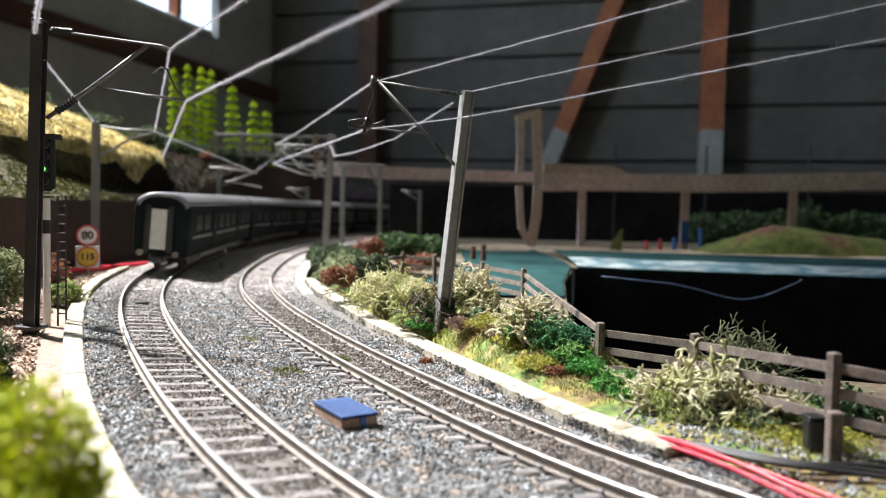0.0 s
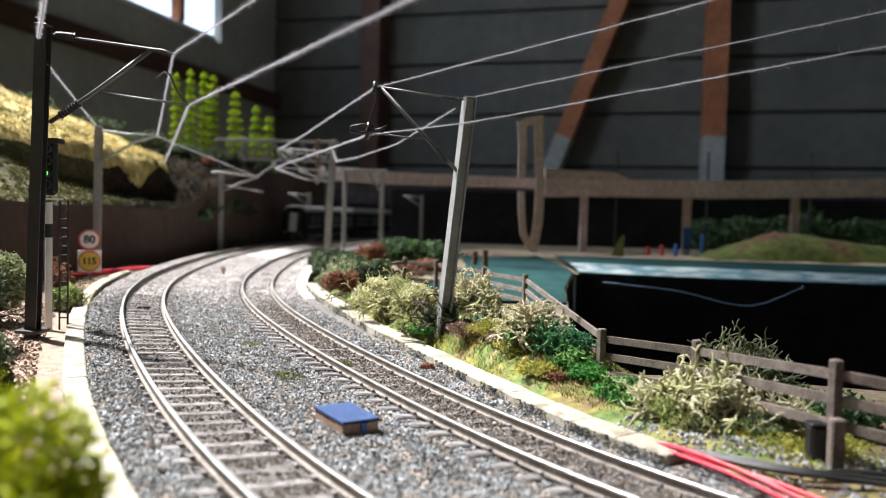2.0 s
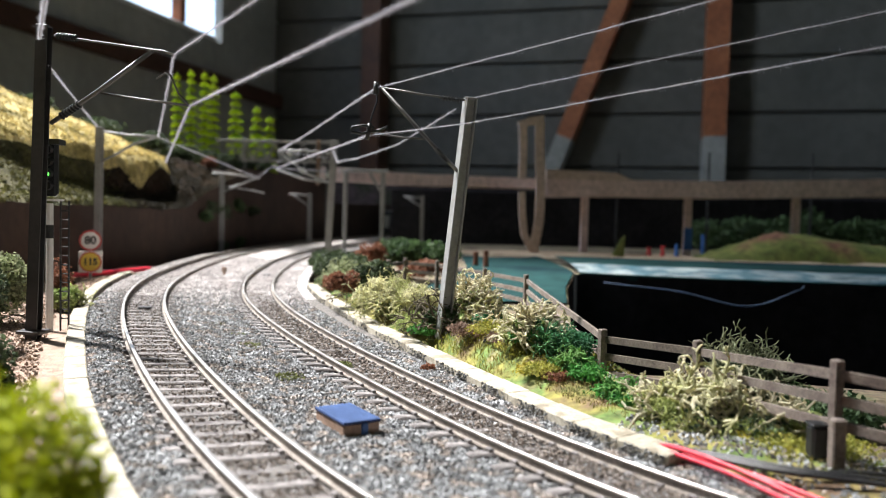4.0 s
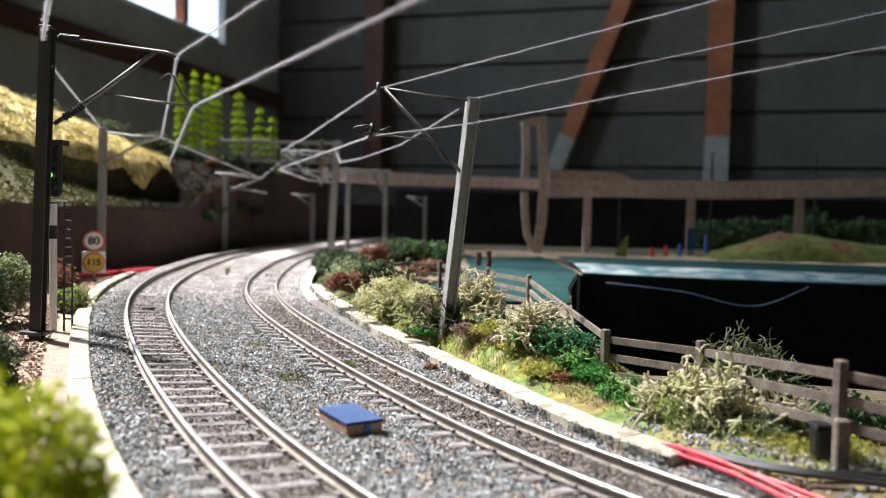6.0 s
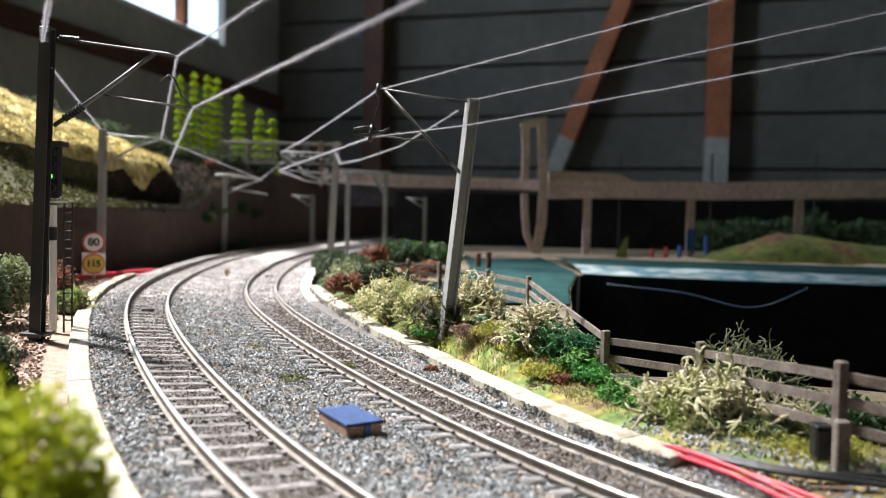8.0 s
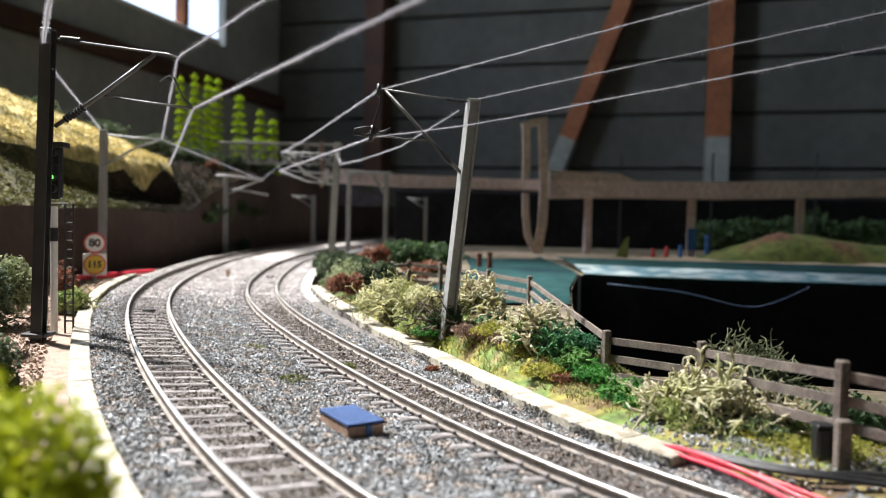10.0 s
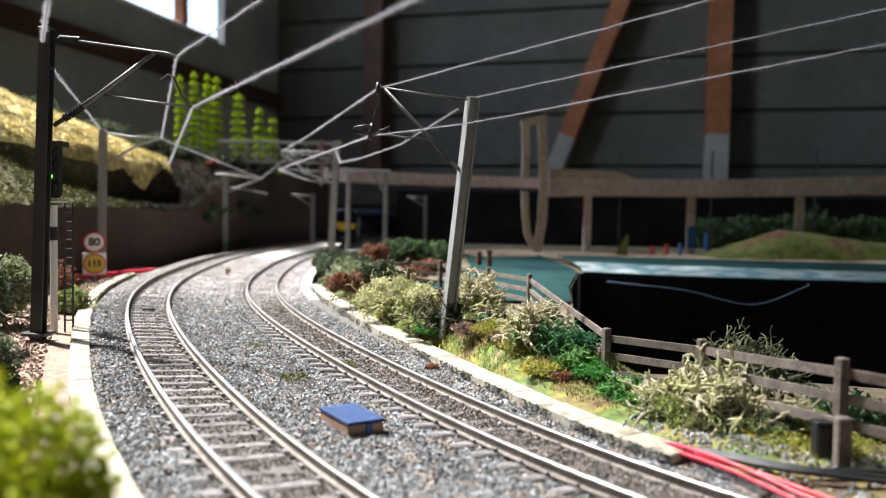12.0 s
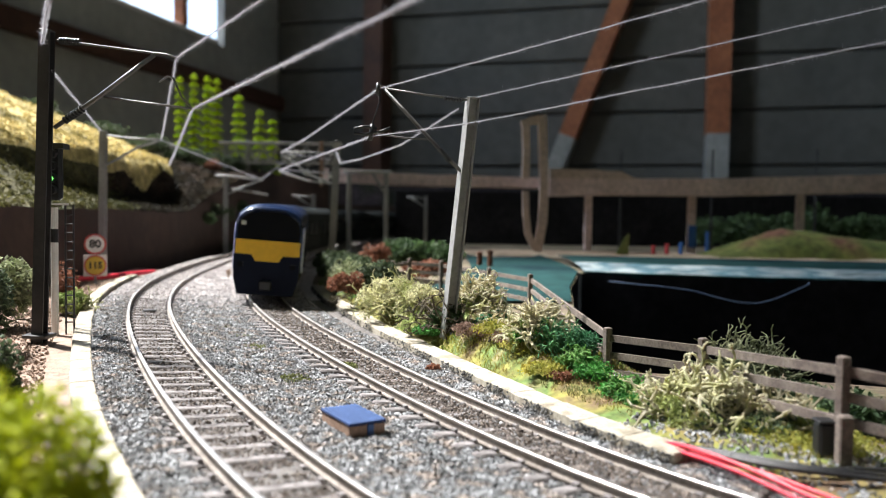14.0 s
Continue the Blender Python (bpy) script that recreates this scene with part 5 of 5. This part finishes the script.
def build_kerb_dirt():
    """Chippings and dirt stuck along the face of the inner kerb."""
    rng = random.Random(29)
    b = Build()
    for _ in range(6500):
        q = -66 + 370 * rng.random() ** 1.4
        o = kerb_line(q)
        if noise.noise(Vector((q * 0.09, 0, 0))) < rng.uniform(-0.3, 0.35):
            continue
        if q > 70 and rng.random() < 0.6:
            continue
        h = 0.97 * rng.random() ** 1.7
        p = along(q, o - rng.uniform(-0.1, 0.5) - 1.2 * (1 - h) * rng.random(), -6.2 + 3.1 * h)
        r = rng.uniform(0.2, 0.5)
        e = Euler((rng.uniform(0, 6), rng.uniform(0, 6), rng.uniform(0, 6))).to_matrix()
        b.add([p + e @ Vector(k) * r * rng.uniform(0.7, 1.2) for k in ((1, 0, 0), (-1, 0, 0), (0, 1, 0), (0, -1, 0), (0, 0, 0.8), (0, 0, -0.8))],
              ((0, 2, 4), (2, 1, 4), (1, 3, 4), (3, 0, 4), (2, 0, 5), (1, 2, 5), (3, 1, 5), (0, 3, 5)))
    dirt = surface("dark_kerb_dirt", [(0.09, 0.088, 0.085), (0.22, 0.215, 0.205)], 0.95, scale=80, each=0.6)
    tagged(part("kerb_dirt", b, dirt), "dark chippings and dirt along the kerb face", "dirt", kind="stuff")


build_kerb_dirt()


# ---- fence ----
def fence(points, label, rails=(4.2, 9.0, 13.8), first=0):
    f = thing("wooden_fence", label, "fence", "lineside fence")
    for i, (x, y, z) in enumerate(points[first:]):
        part("post", Build().box((x, y, z + 7.0), (2.1, 2.0, 19.5), bevel=0.25, turn=Matrix.Rotation(0.3 + 0.05 * i, 3, "Z")), FENCE, f)
    for (a, b) in zip(points[:-1], points[1:]):
        a, b = Vector(a), Vector(b)
        d = (b - a).normalized()
        n = Vector((d.y, -d.x, 0)).normalized() * 0.5
        for h in rails:
            q = Vector((0, 0, 0.95))
            rings = [[p + n * 1.0 + e for e in (-n - q, n - q, n + q, -n + q)] for p in (a + Vector((0, 0, h)) - d, b + Vector((0, 0, h)) + d)]
            part("fence_rail", Build().loft(rings), FENCE, f)
    return f


fence(((118, 96, -1.5), (75.5, 143, 0.6), (65.0, 190, -3.6), (46.0, 213, -4.6)), "brown weathered wooden post and rail fence")
fence(((46.4, 215, -4.6), (40.4, 358, -0.4), (23.5, 402, -0.6), (-2, 440, 0.5), (-21, 454, 0.8), (-30, 440, 0.2)), "brown weathered wooden fence leaning away behind bushes", first=1)
part_post = thing("marker_post", "short weathered wooden post in front of the fence", "post")
part("post", Build().box((74.2, 139.4, 2.0), (2.6, 2.2, 10), bevel=0.3), FENCE, part_post)
relay = thing("relay_box", "small black box at the foot of the fence", "box")
part("case", Build().box((73.0, 144.5, 1.2), (3.2, 3.2, 6.4), bevel=0.5), BLACK, relay)
part("lid", Build().box((73.0, 144.5, 4.6), (3.6, 3.6, 0.6), bevel=0.2), BLACK, relay)


# ---- lineside things ----
def trackside_box():
    p = along(-9.5, 26.6, -4.9)
    box = thing("trackside_box", "small brown box with a blue corrugated lid", "box", at=place(p.x, p.y, p.z, heading(-9.5) + 2))
    part("case", Build().box((0, 0, 1.4), (8.4, 14.8, 3.6), bevel=0.25), BOXWOOD, box)
    n = 10
    # Shade between the corrugations is painted: dark lid base under lighter ribs.
    groove = surface("shaded_blue_groove", [(0.008, 0.02, 0.07), (0.014, 0.03, 0.10)], 0.95, scale=200, fine=0.2)
    lid = part("lid", Build().box((0, 0, 3.45), (8.8, 15.4, 0.5), bevel=0.12), groove, box, "blue corrugated lid")
    for i in range(n):
        x = -4.0 + 8.0 * i / (n - 1)
        part("rib", Build().tube(((x, -7.6, 3.74), (x, 7.6, 3.74)), 0.21, sides=6), BLUEROOF, lid)
    part("hasp", Build().box((0.6, -7.6, 1.7), (1.5, 0.5, 3.0), bevel=0.1), BLUEROOF, box, "blue painted hasp")


trackside_box()


def lettering(text, size, parent, at, material):
    cu = bpy.data.curves.new("lettering", "FONT")
    cu.body, cu.size, cu.align_x, cu.align_y, cu.extrude, cu.offset = text, size * MM, "CENTER", "CENTER", 0.12 * MM, 0.22 * MM
    tmp = new("lettering_source", cu)
    me = bpy.data.meshes.new_from_object(tmp.evaluated_get(bpy.context.evaluated_depsgraph_get()))
    bpy.data.objects.remove(tmp)
    me.materials.clear()
    me.materials.append(material)
    ob = part("lettering", me, None, parent)
    ob.matrix_basis = at
    return ob


def speed_sign():
    x, y = -202.8, 441
    turn = 22
    sign = thing("speed_sign", "speed board with a round 80 above a yellow 115", "sign", at=place(x, y, 3, turn))
    part("post", Build().tube(((0, 1.2, -6), (0, 1.2, 22)), 0.8, sides=8), GREYMAST, sign)
    disc = part("round_board", Build().disc((0, 0, 21), (0, 1, 0), 6.0, 0.9, 32), REDSIGN, sign, "red rimmed round board")
    part("face", Build().disc((0, -0.4, 21), (0, 1, 0), 5.0, 0.6, 32), WHITE, disc)
    lettering("80", 6.2, disc, Matrix.Translation((0, -0.78 * MM, 21 * MM)) @ pose(0, 0, 0, 90, 0, 0), BLACK)
    square = part("square_board", Build().box((0, 0, 8.6), (12.6, 0.9, 12.6), bevel=0.15), WHITE, sign, "pale square board")
    part("ring", Build().disc((0, -0.4, 8.6), (0, 1, 0), 6.0, 0.5, 32), REDSIGN, square)
    part("yellow_face", Build().disc((0, -0.6, 8.6), (0, 1, 0), 5.2, 0.5, 32), YELLOWSIGN, square)
    lettering("115", 5.2, square, Matrix.Translation((0, -0.95 * MM, 8.6 * MM)) @ pose(0, 0, 0, 90, 0, 0), BLACK)


speed_sign()


def colour_light_signal():
    x, y = -138.6, 270
    sig = thing("colour_light_signal", "black colour light signal showing green with a ladder", "signal", at=place(x, y, 0, 6))
    part("post", Build().tube(((0, 0, -5), (0, 0, 44)), 1.25, sides=12), WHITE, sig, "white signal post")
    for z in (34.0,):
        part("band", Build().tube(((0, 0, z - 2.4), (0, 0, z + 2.4)), 1.4, sides=12), BLACK, sig)
    part("platform", Build().disc((1.4, 0, 45.2), (0, 0, 1), 3.4, 0.7, 18), WHITE, sig, "pale round platform")
    head = part("head", Build().box((0.1, 0, 56), (5.6, 3.0, 19), bevel=0.9), BLACK, sig)
    for z in (50, 54.2, 58.4, 62.6):
        part("hood", Build().tube(((0.2, -1.4, z + 0.3), (0.2, -4.2, z + 0.1)), 1.7, sides=10, cap=False), BLACK, head)
    part("green_lamp", Build().disc((-0.4, -1.9, 54.2), (0, 1, 0), 0.8, 0.4, 12), GREENLIGHT, head, "lit green lamp")
    part("top_hood", Build().loft([[(a, b, c) for a, b in ((-3, -2.2), (4.6, -4), (4.6, 2), (-3, 2))] for c in (64.6, 66.4)]), BLACK, head)
    for xx in (3.2, 6.0):
        part("stile", Build().tube(((xx, 1.4, -4), (xx, 1.4, 45)), 0.35, sides=6), BLACK, sig)
    for i in range(13):
        part("rung", Build().tube(((3.2, 1.4, 3 + i * 3.2), (6.0, 1.4, 3 + i * 3.2)), 0.3, sides=5), BLACK, sig)


colour_light_signal()


def cable(name, pts, r, material, label):
    out = []
    p = [Vector(q) for q in pts]
    for i in range(len(p) - 1):
        a, b, c, d = p[max(i - 1, 0)], p[i], p[i + 1], p[min(i + 2, len(p) - 1)]
        for k in range(10):
            t = k / 10
            out.append(0.5 * ((2 * b) + (c - a) * t + (2 * a - 5 * b + 4 * c - d) * t * t + (3 * b - a - 3 * c + d) * t ** 3))
    out.append(p[-1])
    ob = part(name, Build().tube(out, r, sides=8), material, smooth=True)
    return tagged(ob, label, "cable", "cables at the kerb end")


for dx, dz in ((-0.6, 0.6), (1.4, 1.6), (3.4, 0.5)):
    cable("red_cable", ((44.5 + dx * 0.4, 158, -4.2), (47.5 + dx * 0.6, 150, -4 + dz), (54 + dx, 138, -3.4 + dz * 0.6), (60 + dx * 1.6, 126, -3.6), (68 + dx * 2.2, 108, -4), (84 + dx * 2, 80, -4)), 0.48, REDCABLE, "glossy red insulated cable out of the kerb")
for dx in (0, 2.0, 4.4):
    cable("black_cable", ((46 + dx * 0.3, 158, -4.2), (52 + dx, 148, -3), (62 + dx * 1.4, 137, -2.2), (74 + dx, 131 + dx, -1.8), (100, 120 + dx * 2, -2)), 0.5, BLACKCABLE, "black insulated cable across the verge")
cable("red_cable", ((-196, 512, 3), (-200, 484, 3.4), (-212, 458, 3), (-232, 440, 2)), 1.6, REDCABLE, "red cable behind the end of the kerb")
cable("hanging_cable", ((118, 548, -2), (134, 540, -3), (171, 536, -6.5), (216, 532, -15), (253, 536, -3), (262, 548, -1)), 0.36, FAINTBLUE, "thin blue cable hanging in the open well")


# ---- far side: viaduct, mound and small things ----
def viaduct():
    v = thing("wooden_viaduct", "unfinished pinkish plywood viaduct on slim piers", "viaduct")

    def deck(path):
        rings = []
        for (x0, y0, a0, b0), (x1, y1, a1, b1) in zip(path[:-1], path[1:]):
            for k in np.linspace(0, 1, 8)[:-1]:
                x, y, a, b = (p + (q - p) * k for p, q in ((x0, x1), (y0, y1), (a0, a1), (b0, b1)))
                a, b = a + 0.7 * noise.noise(Vector((x, 0, 0)) * 0.03), b + 0.7 * noise.noise(Vector((x, 5, 0)) * 0.03)
                rings.append([(x, y, b), (x, y + 55, b), (x, y + 55, a), (x, y, a)])
        part("deck", Build().loft(rings), PINKWOOD, v)

    deck(((128, 948, 93, 71), (218, 948, 93, 73), (358, 948, 95.5, 74), (546, 952, 103, 81), (1000, 1000, 112, 88)))
    deck(((-165, 1015, 106, 89), (-128, 1002, 104, 87), (-65, 1000, 99, 84), (112, 1000, 96, 83), (126, 1000, 96, 82)))
    part("ramp", Build().loft([[(a, y0, b) for a, b in ((128, 92.5), (238, 92.5), (216, 102), (150, 104.5), (128, 104))] for y0 in (947, 995)]), BEIGEWOOD, v, "bare beige ramp board")
    for px, py in ((182, 975), (314, 975), (452, 975), (600, 985)):
        part("pier", Build().box((px, py, 38), (9.2, 9, 78), bevel=0.8), PINKWOOD, v)
    part("blue_band", Build().box((314, 970, 22), (10, 2, 28), bevel=0.4), BLUEPOST, v, "blue painted band on a pier")

    def bar(points, w, y):
        """A flat plywood bar along the points, as wide as w."""
        pts = [Vector((a, 0, b)) for a, b in points]
        rings = []
        for k, q in enumerate(pts):
            d = (pts[min(k + 1, len(pts) - 1)] - pts[max(k - 1, 0)]).normalized()
            n = Vector((d.z, 0, -d.x)) * w / 2
            rings.append([q - n + Vector((0, y, 0)), q + n + Vector((0, y, 0)), q + n + Vector((0, y + 7, 0)), q - n + Vector((0, y + 7, 0))])
        part("pylon_bar", Build().loft(rings), BEIGEWOOD, v, "bare plywood bar of a tall frame")

    bar(((117, 168), (119, 120), (121, 85), (120, 40), (114, 2)), 11, 938)
    bar(((92, 156), (105, 162), (122, 165)), 9, 936.5)
    bar(((97, 157), (98.5, 125), (98, 92)), 9, 939)
    bar(((98, 76), (99, 50), (102, 24), (110, 7), (116, 3)), 8, 937.5)
    return v


viaduct()
fascia = Build().box((330, 1215, 38), (820, 12, 92), bevel=1)
tagged(part("fascia_board", fascia, BLACKBOARD), "black painted board closing the space under the viaduct", "board", kind="structure")
for px, h in ((238, 136), (362, 139), (503, 141)):
    pole = thing("thin_pole", "thin dark pole standing behind the viaduct", "pole", "poles behind the viaduct")
    part("shaft", Build().tube(((px, 1040, 0), (px, 1040, h)), 1.9, 1.5, sides=8), BLACK, pole)


def mound():
    rows, low = [], []
    for x in np.linspace(300, 800, 40):
        row = []
        for y in np.linspace(840, 940, 14):
            k = math.sin(math.pi * (y - 840) / 100) ** 0.6 if 840 < y < 940 else 0
            h = float(np.interp(x, (300, 340, 390, 450, 560, 800), (0, 16, 33, 27, 14, 8)))
            row.append((x, y, 1 + h * k + 2.5 * noise.noise(Vector((x, y, 0)) * 0.04) * k))
        rows.append(row)
    green = surface("olive_mound_grass", [(0.08, 0.11, 0.02), (0.15, 0.16, 0.035), (0.17, 0.08, 0.045)], 0.95, scale=18, fine=0.4, bump=1.5)
    tagged(part("grassy_mound", Build().grid(rows), green, smooth=True), "low olive green mound beyond the shore", "mound", kind="structure")


mound()
for x, y, m, h, name, label in ((318, 925, BLUEPOST, 30, "bollard", "small blue post under the viaduct"), (38, 640, LEAF_RUST, 15, "bollard", "small orange post near the shore"), (30, 655, LEAF_RUST, 13, "bollard", "small orange post near the bushes"),
                               (262, 900, RED, 15, "bollard", "small red post on the sand"), (280, 905, BLUEPOST, 17, "bollard", "small blue post on the sand"), (248, 908, RED, 12, "bollard", "short red post on the sand")):
    q = thing(name, label, "post", "small posts on the sand", at=place(x, y, 1))
    part("shaft", Build().tube(((0, 0, -3), (0, 0, h * 0.6), (0, 0, h * 0.75)), 2.6, 1.8, sides=10), m, q)
    part("knob", Build().disc((0, 0, h * 0.82), (0, 0, 1), 2.4, h * 0.2, 10), m, q)
ridge = []
for x in np.linspace(-260, 1000, 70):
    top = 99 + 12 * noise.noise(Vector((x, 0, 0)) * 0.013) + 5 * noise.noise(Vector((x, 4, 0)) * 0.06)
    ridge.append([(x, 1240, 60), (x, 1240, top), (x, 1262, top - 4), (x, 1262, 60)])
violet = surface("dull_violet_scenery", [(0.045, 0.04, 0.055), (0.085, 0.075, 0.095), (0.05, 0.06, 0.05)], 0.95, scale=22, fine=0.4)
tagged(part("distant_ridge", Build().loft([[Vector(q) for q in r] for r in ridge]), violet), "low dull violet ridge of scenery behind the viaduct", "scenery", kind="structure")
for i, (x, y, r, h) in enumerate(((98, 184, 13, 11), (118, 168, 13, 12), (92, 203, 12, 11), (138, 185, 15, 13), (150, 160, 15, 13))):
    leaf_bush("dark green scrub behind the fence", x, y, -9, r, h, 1900, LEAF_SHADE, 0.9, 140 + i)
for i, (x, y, r, h) in enumerate(((420, 1130, 60, 62), (520, 1120, 62, 70), (620, 1125, 62, 66), (720, 1130, 62, 70))):
    leaf_bush("dark green hedge growing behind the viaduct", x, y, -4, r, h, 2200, LEAF_SHADE, 4.0, 180 + i, twigs=False)
sail = thing("toy_sail", "small pale green sail on the sand", "sail", at=place(206, 890, 2))
part("sheet", Build().loft([[(a, d, b) for a, b in ((-6, 0), (8, 0), (9, 24), (4, 20))] for d in (0, 1.4)]), LICHEN_GREEN, sail)
part("boom", Build().tube(((-6, 0.7, -3), (8, 0.7, 0)), 1.0, sides=6), FENCE, sail)
stub = thing("trackside_marker", "small pale pinkish marker between the far tracks", "marker", at=place(-145.5, 512, -0.5))
part("stem", Build().tube(((0, 0, -3), (0, 0, 3)), 0.8, sides=8), GRIT, stub)
part("plate", Build().box((0, 0, 4), (3.2, 1.2, 3.6), bevel=0.4), GRIT, stub)


# ---- what moves: both trains run along the line ----
def car_pose(s, off, low):
    """Stands a car with its middle at s on the track, its front (-y) towards the eye."""
    a, b = along(s - 116, off, low), along(s + 116, off, low)
    c = (a + b) / 2
    turn = math.degrees(math.atan2(-(b.x - a.x), b.y - a.y))
    return place(c.x, c.y, c.z, turn) @ pose(0, 0, 0, math.degrees(math.atan2(b.z - a.z, (b - a).length)), math.degrees(CANT), 0)


LEAVING_AT = ((0, 306), (0.5, 426), (1, 548), (1.5, 683), (2, 822), (2.5, 960), (3, 1097), (14, 3600))
COMING_AT = ((0, 4350), (11, 1110), (11.5, 962), (12, 842), (12.4, 690), (12.6, 618), (13, 487), (13.4, 376), (13.7, 298), (14, 222))


def motions():
    for cars, table, off, low in ((leaving, LEAVING_AT, 0, 0), (coming, COMING_AT, SPACING, LOWER)):
        times = [i * 0.25 for i in range(57)]
        for i, car in enumerate(cars):
            rows = []
            for t in times:
                front = float(np.interp(t, [q[0] for q in table], [q[1] for q in table]))
                rows.append((t, car_pose(front + 128 + 265 * i, off, low)))
            walk(car, rows)


motions()
